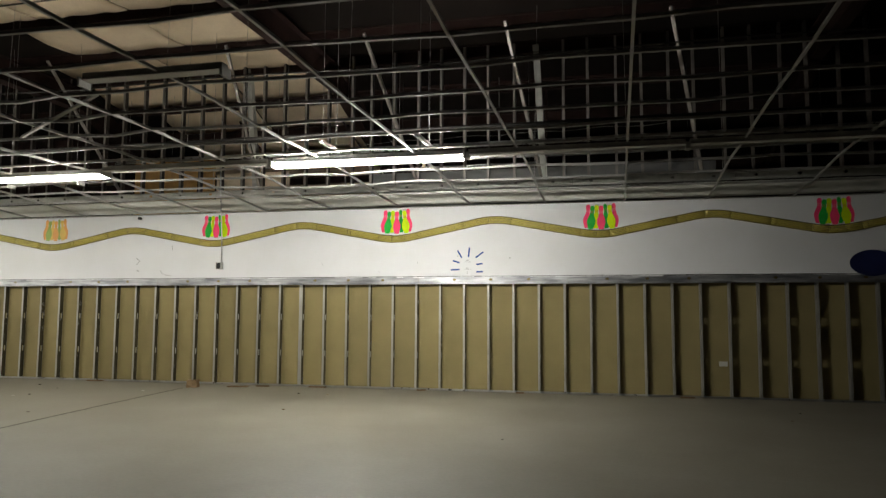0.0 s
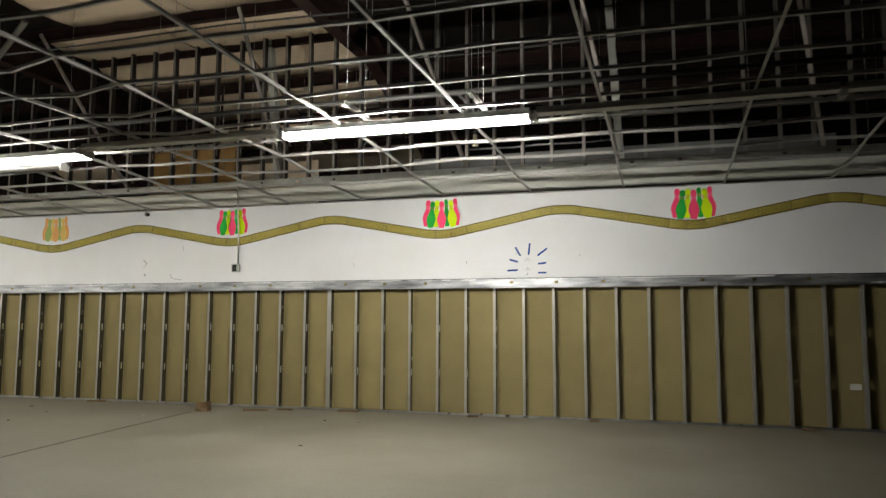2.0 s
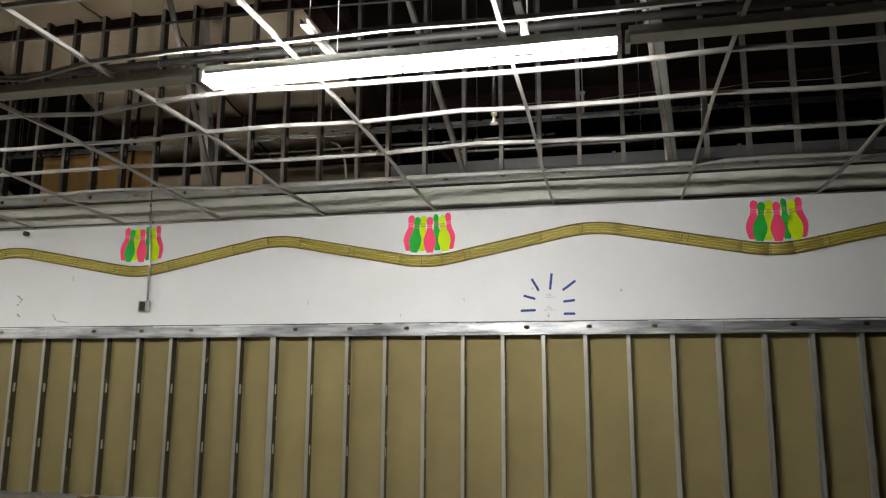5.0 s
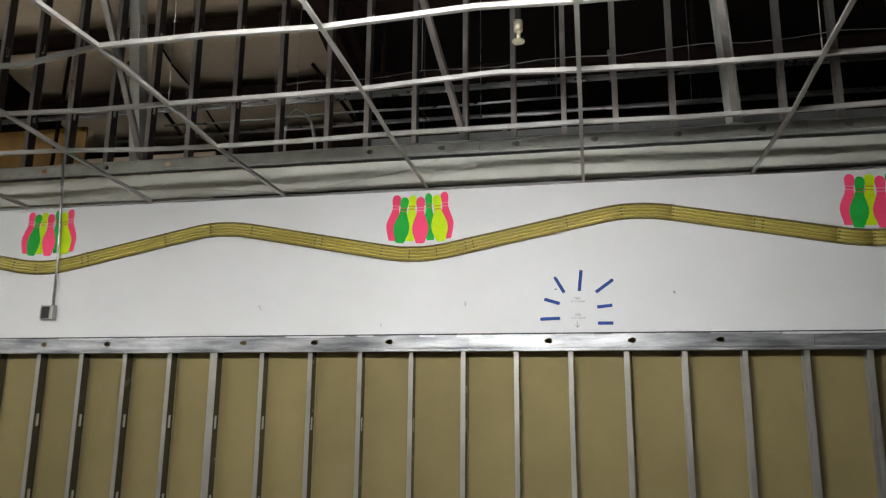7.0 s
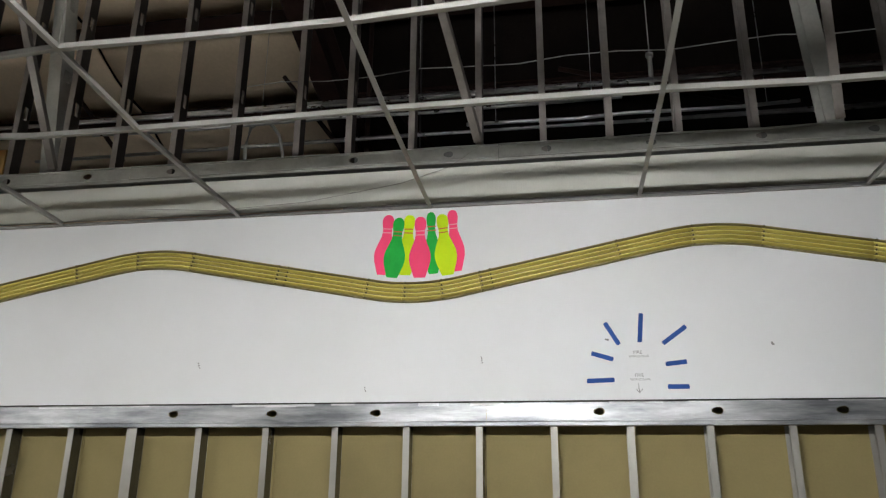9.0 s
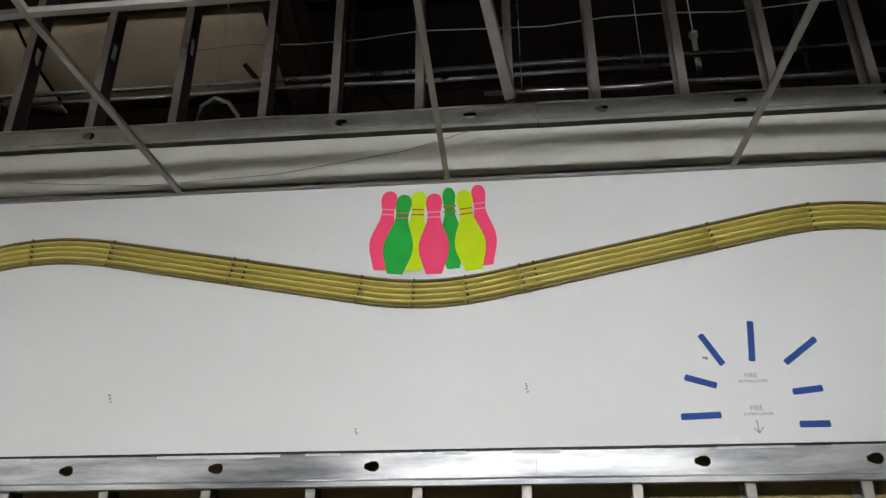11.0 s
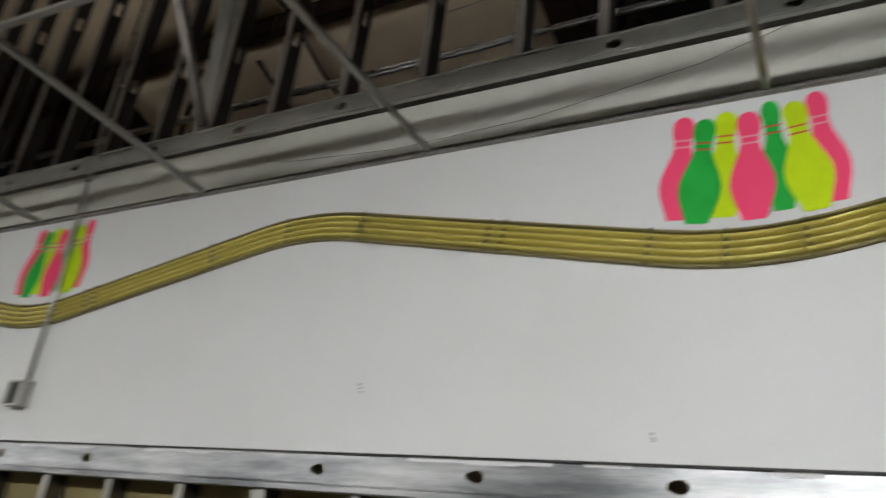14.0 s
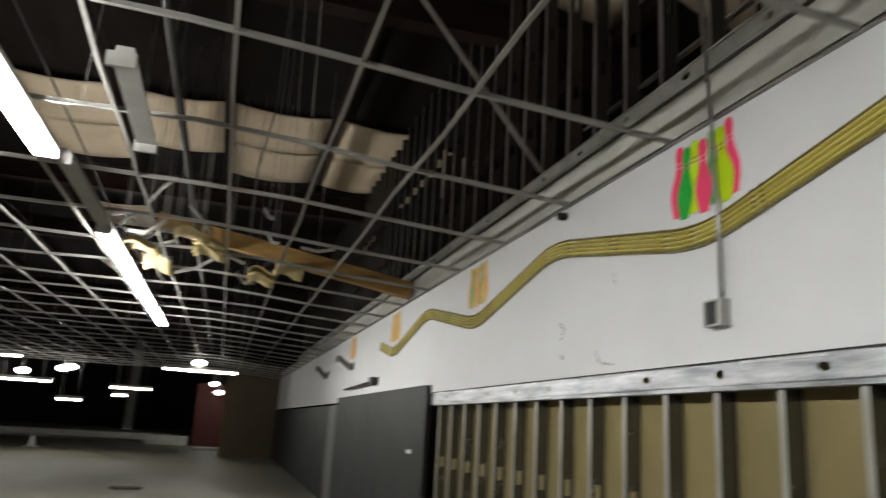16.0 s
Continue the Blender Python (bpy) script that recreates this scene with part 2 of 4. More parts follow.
def punched(bm, x0, x1, z0, z1, holes, y, hw=0.024, hh=0.021):
    """A sheet in the plane y with eight-sided punch-outs at holes."""
    def quad(*pts):
        bm.faces.new([bm.verts.new((px, y, pz)) for px, pz in pts])
    zc, at = (z0 + z1) / 2, x0
    for hx in holes:
        a, b = hx - 0.06, hx + 0.06
        quad((at, z0), (a, z0), (a, z1), (at, z1))
        oct_ = [(hx + hw * math.cos(k), zc + hh * math.sin(k)) for k in [math.pi * (i + 0.5) / 4 for i in range(8)]]
        oct_[3], oct_[4] = (hx - 0.036, zc + 0.008), (hx - 0.036, zc - 0.008)
        rim = [(b, zc + 0.02), (hx + 0.02, z1), (hx - 0.02, z1), (a, zc + 0.02), (a, zc - 0.02), (hx - 0.02, z0), (hx + 0.02, z0), (b, zc - 0.02)]
        for i in range(8):
            j = (i + 1) % 8
            quad(oct_[i], rim[i], rim[j], oct_[j])
        quad((b, zc + 0.02), (b, z1), (hx + 0.02, z1))
        quad((a, zc + 0.02), (hx - 0.02, z1), (a, z1))
        quad((a, zc - 0.02), (a, z0), (hx - 0.02, z0))
        quad((b, zc - 0.02), (hx + 0.02, z0), (b, z0))
        at = b
    quad((at, z0), (x1, z0), (x1, z1), (at, z1))
    bmesh.ops.remove_doubles(bm, verts=bm.verts, dist=0.0005)
    bmesh.ops.recalc_face_normals(bm, faces=bm.faces)


def header_piece(x0, x1, holes, z0, z1, y, mat, name, label):
    bm = bmesh.new()
    punched(bm, x0, x1, z0 + 0.022, z1, holes, y)
    box(bm, x0, x1, y, y + 0.04, z1 - 0.0015, z1)
    box(bm, x0, x1, y - 0.006, y + 0.05, z0, z0 + 0.002)
    box(bm, x0, x1, y - 0.007, y - 0.0055, z0, z0 + 0.024)
    rod(bm, [(x0, y - 0.006, z0 + 0.022), (x1, y - 0.006, z0 + 0.022)], 0.004, 8)
    return part(name, bm, mat, wall, label)


# thin dark strip drawn in as the shadow line over the header
bm = bmesh.new()
box(bm, X_END, X_RIGHT, W - 0.006, W, Z_PLATE1 + 0.001, Z_PLATE1 + 0.008)
part("header_shade_line", bm, M_DARK, wall, "dark strip standing in for the shadow line above the header")
# lower header: eight-foot pieces, three punch-outs each
k = -4
while True:
    x0 = -5.03 + 2.44 * k
    if x0 > X_RIGHT:
        break
    x1 = min(x0 + 2.438, X_RIGHT)
    lo = max(x0, X_END)
    if x1 > X_END:
        header_piece(lo, x1, [h for h in (x0 + 0.61, x0 + 1.215, x0 + 1.825) if lo + 0.07 < h < x1 - 0.07], Z_PLATE0, Z_PLATE1, W + 0.002 + 0.002 * (k % 2), M_PLATE, "header_plate", "scuffed galvanised header with punched holes")
    k += 1
# upper plate: a dark gap below it, punched holes, a rolled lip along its top
for k in range(-9, 7):
    x0 = -5.03 + 2.44 * k
    lo, x1 = x0 + 0.09, min(x0 + 2.528, X_RIGHT)
    holes = [x0 + o for o in ((0.385, 1.62, 2.225) if k % 2 == 0 else (0.385, 1.0, 1.62, 2.225))]
    plate = header_piece(lo, x1, [h for h in holes if h < x1 - 0.1], 3.292, 3.398, W + 0.012 + 0.002 * (k % 2), M_PLATE_UP, "upper_plate", "dull steel plate with punched holes")
    bm = bmesh.new()
    rod(bm, [(lo + (x1 - lo) * i / 8, W + 0.010 + 0.003 * math.sin(k + i * 1.3), 3.402 + 0.003 * math.sin(i * 2.1 + k)) for i in range(9)], 0.006, 6)
    part("rolled_lip", bm, M_PLATE_UP, plate)

rng = random.Random(4)
for i in range(60):
    x = rng.uniform(X_END, 6.0)
    L = rng.uniform(0.08, 0.5)
    bm = bmesh.new()
    d = 0.0004 + 0.00002 * i
    box(bm, x, x + L, W + d, W + 0.00185, Z_PLATE1 - rng.uniform(0.003, 0.016), Z_PLATE1 + 0.0025)
    part("torn_edge", bm, M_WALL, wall, "ragged white board edge left on the header")

# bottom track
bm = bmesh.new()
box(bm, X_END, X_RIGHT, W + 0.012, W + 0.114, 0, 0.003)
box(bm, X_END, X_RIGHT, W + 0.010, W + 0.0125, 0, 0.032)
part("bottom_track", bm, M_STEEL, wall, "galvanised floor track")


def c_stud(z0, z1, depth, flange, holes=()):
    """C-section stud: front flange, web with punch-outs, back flange and lips."""
    bm = bmesh.new()
    t = 0.0018
    box(bm, -flange, 0, 0, t, z0, z1)
    box(bm, -flange, 0, depth - t, depth, z0, z1)
    box(bm, -flange, t - flange, t, 0.012, z0, z1)
    at = z0
    for h in holes:
        box(bm, -t, 0, t, depth - t, at, h - 0.05)
        box(bm, -t, 0, t, depth * 0.3, h - 0.05, h + 0.05)
        box(bm, -t, 0, depth * 0.7, depth - t, h - 0.05, h + 0.05)
        at = h + 0.05
    box(bm, -t, 0, t, depth - t, at, z1)
    # web faces take slot 1, the steel with shade in its colour
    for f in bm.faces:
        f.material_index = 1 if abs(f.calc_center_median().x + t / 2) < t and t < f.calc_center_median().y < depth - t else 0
    return bm


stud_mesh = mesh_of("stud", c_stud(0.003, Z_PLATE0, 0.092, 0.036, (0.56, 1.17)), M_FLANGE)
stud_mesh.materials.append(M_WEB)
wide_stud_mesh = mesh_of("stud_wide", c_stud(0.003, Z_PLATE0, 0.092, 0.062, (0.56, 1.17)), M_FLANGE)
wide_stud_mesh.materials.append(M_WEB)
n0 = math.ceil((X_END - X0) / STUD)
n1 = int((X_RIGHT - X0) / STUD)
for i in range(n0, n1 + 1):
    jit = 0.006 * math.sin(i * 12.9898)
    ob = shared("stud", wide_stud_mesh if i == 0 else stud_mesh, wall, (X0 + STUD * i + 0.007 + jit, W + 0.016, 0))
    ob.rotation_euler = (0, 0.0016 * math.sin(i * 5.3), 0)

# tan board behind the studs, in four-foot sheets
sheet = bmesh.new()
box(sheet, 0.0015, 1.2175, 0, 0.013, 0.006, Z_PLATE1)
sheet_mesh = mesh_of("backing_board", sheet, M_KRAFT)
x = X_END - 0.1
i = 0
while x < X_RIGHT:
    shared("backing_board", sheet_mesh, wall, (x, W + 0.1095 + 0.001 * (i % 2), 0))
    x += TEE_STEP
    i += 1

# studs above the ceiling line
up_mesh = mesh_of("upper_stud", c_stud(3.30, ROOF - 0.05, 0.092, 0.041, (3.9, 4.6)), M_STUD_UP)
# second slot: webs coloured dark as the side turned from the lamps
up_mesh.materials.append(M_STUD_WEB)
for i in range(int((-26 - X0) / STUD), n1 + 1):
    if i == 10:
        continue
    jit = 0.05 if i == 2 else 0.012 * math.sin(i * 7.77)
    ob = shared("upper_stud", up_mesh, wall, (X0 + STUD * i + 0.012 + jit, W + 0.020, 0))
    ob.rotation_euler = (0, 0.004 * math.sin(i * 3.1), 0)
# two broad posts among the studs
post_mesh = mesh_of("broad_post", c_stud(3.40, ROOF - 0.05, 0.13, 0.10, (3.52, 4.28, 4.9)), M_PLATE_UP)
for px, lean in ((-0.475, -0.055), (-5.60, -0.10)):
    ob = shared("broad_post", post_mesh, wall, (px - lean * 3.4, W + 0.118, 0))
    ob.rotation_euler = (0, math.atan(lean), 0)
    ob["label"] = "broad pale steel post behind the studs"
for xx, top in ((-2.62, -3.15), (-0.55, -0.95), (-5.5, -5.5), (1.9, 1.4), (-8.3, -8.9)):
    bm = bmesh.new()
    beam(bm, (xx, W - 0.01, 3.42), (top, W - 1.3, ROOF - 0.2), 0.05, 0.035)
    part("diagonal_brace", bm, M_STUD_UP, wall, "sloping steel brace up to the roof")

bm = bmesh.new()
rod(bm, [(-4.9, W - 0.01, 3.10), (-4.3, W - 0.012, 3.055), (-3.7, W - 0.012, 3.08), (-3.1, W - 0.012, 3.17), (-2.8, W - 0.012, 3.26), (-2.6, W - 0.01, 3.40)], 0.0014, 5)
part("loose_wire", bm, M_STUD_UP, wall, "thin slack wire across the upper board")

# wall angle at the ceiling line
bm = bmesh.new()
box(bm, -33.4, X_RIGHT, W - 0.022, W, Z_TOP, Z_TOP + 0.002)
box(bm, -33.4, X_RIGHT, W - 0.002, W + 0.0015, Z_TOP, Z_TOP + 0.022)
solid("trim", bm, M_TEE, "white metal wall angle along the ceiling line", "trim", kind="structure")

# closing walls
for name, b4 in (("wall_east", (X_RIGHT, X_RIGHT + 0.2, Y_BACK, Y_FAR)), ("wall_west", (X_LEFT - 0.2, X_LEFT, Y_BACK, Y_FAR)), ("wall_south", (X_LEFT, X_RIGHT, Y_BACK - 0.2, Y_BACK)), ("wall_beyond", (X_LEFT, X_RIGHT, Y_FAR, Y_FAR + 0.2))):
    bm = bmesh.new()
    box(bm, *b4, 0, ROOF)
    solid(name, bm, M_FARWALL, "plain wall closing the hall, coloured near black as unlit", "wall", kind="structure")

# ---- roof ----
bm = bmesh.new()
prof = [(Y_BACK, ROOF), (12.2, ROOF), (Y_FAR, ROOF - 0.30 * (Y_FAR - 12.2)), (Y_FAR, ROOF + 0.2), (Y_BACK, ROOF + 0.2)]
rings = [[bm.verts.new((x, py, pz)) for py, pz in prof] for x in (X_LEFT, X_RIGHT)]
for i in range(5):
    bm.faces.new((rings[0][i], rings[0][(i + 1) % 5], rings[1][(i + 1) % 5], rings[1][i]))
bm.faces.new(rings[0])
bm.faces.new(list(reversed(rings[1])))
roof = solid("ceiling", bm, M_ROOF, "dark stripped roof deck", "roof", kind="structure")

PURLIN = 1.5
ys = [Y_BACK + 1 + PURLIN * i for i in range(int((Y_FAR - Y_BACK - 1) / PURLIN))]
ys = [y for y in ys if y < 11.5] + [12.15 + 1.05 * i for i in range(6)]


def i_beam(bm, a, b, h, w):
    """One rolled I section from a to b, hung below that line."""
    a, b = Vector(a), Vector(b)
    side = (b - a).cross(Vector((0, 0, 1))).normalized()
    t, f, k = 0.006, 0.013, w / 2
    prof = [(-k, 0), (k, 0), (k, -f), (t, -f), (t, f - h), (k, f - h), (k, -h), (-k, -h), (-k, f - h), (-t, f - h), (-t, -f), (-k, -f)]
    rings = [[bm.verts.new(p + side * u + Vector((0, 0, v))) for u, v in prof] for p in (a, b)]
    for i in range(12):
        j = (i + 1) % 12
        bm.faces.new((rings[0][i], rings[0][j], rings[1][j], rings[1][i]))
    bm.faces.new(rings[0])
    bm.faces.new(list(reversed(rings[1])))


def roof_z(y):
    """The roof is level over the hall and falls towards the eaves beyond the wall."""
    return ROOF if y < 12.2 else ROOF - 0.30 * (y - 12.2)


for y in ys:
    bm = bmesh.new()
    i_beam(bm, (X_LEFT, y, roof_z(y)), (X_RIGHT, y, roof_z(y)), 0.2, 0.1)
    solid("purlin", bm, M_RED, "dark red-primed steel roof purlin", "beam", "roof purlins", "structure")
for x in (-52.0, -44.0, -37.0, -30.0, -21.0, -16.6, -9.5, -4.14, 3.6, 9.5):
    bm = bmesh.new()
    i_beam(bm, (x, Y_BACK, ROOF - 0.21), (x, 12.2, ROOF - 0.21), 0.42, 0.2)
    i_beam(bm, (x, 12.2, ROOF - 0.21), (x, Y_FAR, roof_z(Y_FAR) - 0.21), 0.42, 0.2)
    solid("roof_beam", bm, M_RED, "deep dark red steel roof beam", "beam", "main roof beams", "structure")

# insulation batts between purlins
batt_meshes = []
for L in (1.52, 2.1, 2.9):
    bm = bmesh.new()
    nx, ny = 8, 4
    sheet_of(bm, nx, ny, lambda u, v: (L * u, 1.36 * v, -0.05 * math.sin(math.pi * v) - 0.012 * math.sin(u * 18 + v * 4) - 0.02), 0.02)
    batt_meshes.append((L, mesh_of("insulation_batt", bm, M_BATT)))
rng = random.Random(5)
BATT_FIELDS = (  # x from, x to, y from, y to, share kept
    (-4.26, -9.4, 4.0, Y_FAR, 1.0), (-13.4, -16.5, 4.0, 12.4, 0.8), (-9.6, -13.2, 12.0, Y_FAR, 0.3),
    (-16.8, -26.0, 12.0, Y_FAR, 0.25), (-18.0, -26.0, Y_BACK, 12.0, 0.2), (3.5, -4.0, 12.0, Y_FAR, 0.2), (3.5, -4.0, 4.0, 11.0, 0.06))
for y in ys:
    for xa, xb, ya, yb, share in BATT_FIELDS:
        x = xa
        while ya < y < yb and x > xb + 1.4:
            L, me = rng.choice([q for q in batt_meshes if x - q[0] > xb - 0.2] or batt_meshes[:1])
            x -= L
            if rng.random() < share:
                bt = shared("insulation_batt", me, roof, (x, y + 0.07, roof_z(y + 0.07) - 0.03 - 0.015 * rng.random()))
                if y > 12.1:
                    bt.scale = (1, 0.72, 1)
                    bt.rotation_euler = (-math.atan(0.30), 0, 0)
            x -= 0.04

# services above the grid
RUNS = ((12.70, 4.15, -9.0, 5.0, 0.011), (12.74, 4.185, -9.0, 5.0, 0.011), (12.79, 4.215, -8.0, 4.0, 0.014), (12.84, 4.255, -9.0, 6.0, 0.011),
        (13.00, 4.00, -6.5, 6.0, 0.013), (13.06, 4.035, -6.5, 6.0, 0.011), (13.12, 4.07, -5.0, 3.0, 0.011), (12.42, 3.76, -2.75, -0.6, 0.013), (12.46, 3.90, -5.6, -1.7, 0.012))
for i, (cy, cz, xa, xb, cr) in enumerate(RUNS):
    bm = bmesh.new()
    rod(bm, [(xa + (xb - xa) * q / 6, cy, cz + 0.008 * math.sin(q * 2.2 + i) + 0.01 * q / 6) for q in range(7)], cr)
    for hx in (xa + 0.2, xb - 0.2):
        rod(bm, [(hx, cy, cz), (hx, cy, roof_z(cy))], 0.0025, 4)
    solid("conduit", bm, M_STEEL, "thin bright steel conduit run behind the upper studs", "conduit", "conduits")
bm = bmesh.new()
rod(bm, [(-4.5 + 0.35 * q, 12.5, 4.24 + 0.02 * math.sin(q * 1.9) + 0.006 * q) for q in range(18)], 0.004, 5)
rod(bm, [(-3.1, 12.5, 4.29), (-3.1, 12.5, roof_z(12.5))], 0.003, 4)
solid("wire", bm, M_TEE, "thin pale wire sagging behind the upper studs", "wire")
bm = bmesh.new()
rod(bm, [(-4.52, 12.8, 3.7), (-4.53, 12.8, 3.9), (-4.50, 12.8, 4.06), (-4.42, 12.8, 4.12), (-4.33, 12.8, 4.08), (-4.26, 12.8, 3.98), (-4.22, 12.8, 3.82), (-4.20, 12.8, 3.55)], 0.014, 8)
rod(bm, [(-4.42, 12.8, 4.12), (-4.42, 12.8, roof_z(12.8))], 0.003, 4)
solid("cable", bm, M_ENAMEL, "looped pale flexible cable behind the upper studs", "cable")
# boards standing in the space behind the wall
for bx0, bx1, bz1, bmat, lab in ((-9.2, -7.35, 4.45, M_PLY, "orange plywood sheet standing behind the studs"), (-7.3, -5.7, 4.05, M_BATT, "tan faced board standing behind the studs")):
    bm = bmesh.new()
    box(bm, bx0, bx1, 13.6, 13.63, 0, bz1)
    solid("standing_board", bm, bmat, lab, "board")
for i, (x, y0, z0, x1, y1, z1) in enumerate(((-3.7, 13.3, 3.6, -3.7, 13.3, ROOF - 0.35), (-3.7, 13.3, 4.7, -3.0, 13.4, 3.9), (-4.6, 13.6, 5.0, -4.0, 13.5, 4.2), (-6.6, 13.2, 5.0, -5.9, 13.3, 4.1), (-7.6, 13.4, 3.6, -7.5, 13.4, ROOF - 0.2), (-0.6, 13.4, 3.7, -0.6, 13.4, ROOF - 0.2), (-2.1, 13.5, 4.8, -0.6, 13.4, 4.3), (1.9, 13.4, 3.7, 1.9, 13.4, ROOF - 0.2))):
    bm = bmesh.new()
    rod(bm, [(x, y0, z0), (x1, y1, z1)], 0.022, 6)
    part("joist_web", bm, M_RED, roof, "dark steel joist bar")
bm = bmesh.new()
rod(bm, [(-1.41, 13.07, 4.30), (-1.41, 13.07, 4.58)], 0.018, 8)
rod(bm, [(-1.41, 13.07, 4.58), (-1.41, 13.07, 4.61)], 0.03, 8)
rod(bm, [(-1.41, 13.07, 4.6), (-1.41, 13.07, ROOF)], 0.004, 4)
solid("pipe_drop", bm, M_ENAMEL, "short white pipe drop behind the upper studs", "pipe")
bm = bmesh.new()
rod(bm, [(-30, 9.35, 3.62), (8, 9.35, 3.62)], 0.03)
rod(bm, [(-2.01, 9.35, 3.62), (-2.01, 10.08, 3.62), (-2.01, 10.11, 3.55), (-2.01, 10.11, 3.34)], 0.017)
pipe = solid("sprinkler_pipe", bm, M_DARK, "dark steel sprinkler pipe with a drop", "pipe")
bm = bmesh.new()
rod(bm, [(-2.01, 10.11, 3.36), (-2.01, 10.11, 3.30)], 0.024)
rod(bm, [(-2.01, 10.11, 3.30), (-2.01, 10.11, 3.245)], 0.012)
rod(bm, [(-2.01, 10.11, 3.245), (-2.01, 10.11, 3.235)], 0.034, 12)
part("sprinkler_head", bm, M_BRASS, pipe, "bright metal pendant sprinkler head")
for y, z in ((10.0, 4.3), (8.2, 4.1), (6.4, 4.4)):
    bm = bmesh.new()
    pts = [(-26 + 2 * i, y + 0.05 * math.sin(i * 1.7), z + 0.04 * math.sin(i * 2.9)) for i in range(18)]
    rod(bm, pts, 0.009, 6)
    solid("cable", bm, M_DARK, "loose dark cable strung under the roof", "cable", "roof cables")
bm = bmesh.new()
beam(bm, (-12.2, 11.97, 3.12), (-12.6, 8.9, 3.72), 0.16, 0.2)
bmesh.ops.bevel(bm, geom=bm.edges[:], offset=0.008, segments=1)
solid("timber_beam", bm, M_YELLOW, "yellowed timber beam slumped across the ceiling grid", "beam")
bm = bmesh.new()
box(bm, -3.7, 2.2, 12.75, 13.35, 3.2, 3.75)
duct = solid("duct", bm, M_GREY, "grey sheet metal duct behind the upper studs", "duct")
for xx in (-2.4, -1.1, 0.2, 1.5):
    bm = bmesh.new()
    box(bm, xx, xx + 0.04, 12.735, 13.365, 3.19, 3.765)
    part("flange", bm, M_GREY, duct)
for xx in (-3.2, 1.8):
    bm = bmesh.new()
    rod(bm, [(xx, 13.05, 3.75), (xx, 13.05, ROOF)], 0.006, 4)
    part("hanger", bm, M_DARK, duct)
rg = random.Random(21)
for i in range(24):
    a = Vector((rg.uniform(-13.4, -10.4), rg.uniform(8.5, 10.6), rg.uniform(3.1, 3.5)))
    d = Vector((rg.uniform(-1, 1), rg.uniform(-0.7, 0.7), rg.uniform(-0.25, 0.25))) * rg.uniform(0.5, 1.1)
    bm = bmesh.new()
    mid = a + d * 0.5 + Vector((0, 0, rg.uniform(-0.08, 0.08)))
    for p, q in ((a, mid), (mid, a + d)):
        beam(bm, p, q, 0.024, 0.003)
        beam(bm, p + Vector((0, 0, 0.019)), q + Vector((0, 0, 0.019)), 0.004, 0.036)
    rod(bm, [tuple(mid), (mid.x + 0.1, mid.y, roof_z(mid.y) + 0.12)], 0.003, 4)
    solid("bent_tee", bm, M_TEE, "bent white ceiling tee hanging loose from a wire", "ceiling tee", "torn ceiling tees")
for i in range(8):
    c = Vector((rg.uniform(-13.0, -11.0), rg.uniform(8.7, 10.3), GRID_Z + 0.04))
    bm = bmesh.new()
    sheet_of(bm, 6, 4, lambda u, v: tuple(Vector((u * 0.55, v * 0.32, 0.06 * math.sin(u * 5 + i) + 0.04 * math.sin(v * 5))) + c), 0.02)
    solid("insulation_scrap", bm, M_AMBER_BATT, "torn yellow insulation scrap lying on the grid", "insulation", "insulation scraps")

# ---- ceiling grid ----
GRID_Y = (9.5, 10.22, 10.83, 12.0)
GRID_H = (3.118, 3.078, 3.024, 3.003)


def grid_z(x, y):
    rise = min(1.0, max(0.0, (W - y) / 2.6))
    lift = 0.06 * min(1.0, max(0.0, (-4.3 - x) / 1.0)) * min(1.0, max(0.0, W - y))
    return float(np.interp(y, GRID_Y, GRID_H)) + lift + (0.010 * math.sin(x * 1.9 + y * 2.3) + 0.008 * math.sin(x * 4.1 - y)) * rise


def tee(bm, pts):
    for a, b in zip(pts, pts[1:]):
        a, b = Vector(a), Vector(b)
        beam(bm, a, b, 0.024, 0.003)
        beam(bm, a + Vector((0, 0, 0.015)), b + Vector((0, 0, 0.015)), 0.004, 0.028)


TEE_Y = [10.83, 10.22] + [9.56 - 0.655 * k for k in range(22)]
TEE_XS = [TEE_X + TEE_STEP * i for i in range(-26, 12)]
grid = thing("ceiling_grid", "empty white suspended ceiling grid with its tiles removed", "ceiling grid", kind="structure")
for x in TEE_XS:
    bm = bmesh.new()
    tee(bm, [(x, y, grid_z(x, y)) for y in [W - 0.01] + TEE_Y])
    part("main_tee", bm, M_TEE, grid)
for j, y in enumerate(TEE_Y):
    pts = []
    for x in TEE_XS:
        drift = (0.06, 0.11, 0.19)[min(j, 2)] * min(1.0, max(0.0, (-4.3 - x) / 1.0))
        pts.append((x, y + drift, grid_z(x, y) + 0.001))
        kink = 0.03 if (j in (1, 2) and abs(x - TEE_X) < 0.1) else 0.0
        pts.append((x + TEE_STEP * (0.62 if kink else 0.5), y + drift + 0.01 * math.sin(x * 3 + j), grid_z(x + 0.6, y) + kink + 0.001))
    bm = bmesh.new()
    tee(bm, pts)
    part("cross_tee", bm, M_TEE, grid)
rng = random.Random(9)
for x in TEE_XS:
    for y in TEE_Y[1::2]:
        if rng.random() < 0.28:
            bm = bmesh.new()
            rod(bm, [(x, y, grid_z(x, y) + 0.03), (x + rng.uniform(-0.05, 0.05), y + rng.uniform(-0.1, 0.1), ROOF - 0.2)], 0.0025, 4)
            part("hanger_wire", bm, M_TEE, grid)

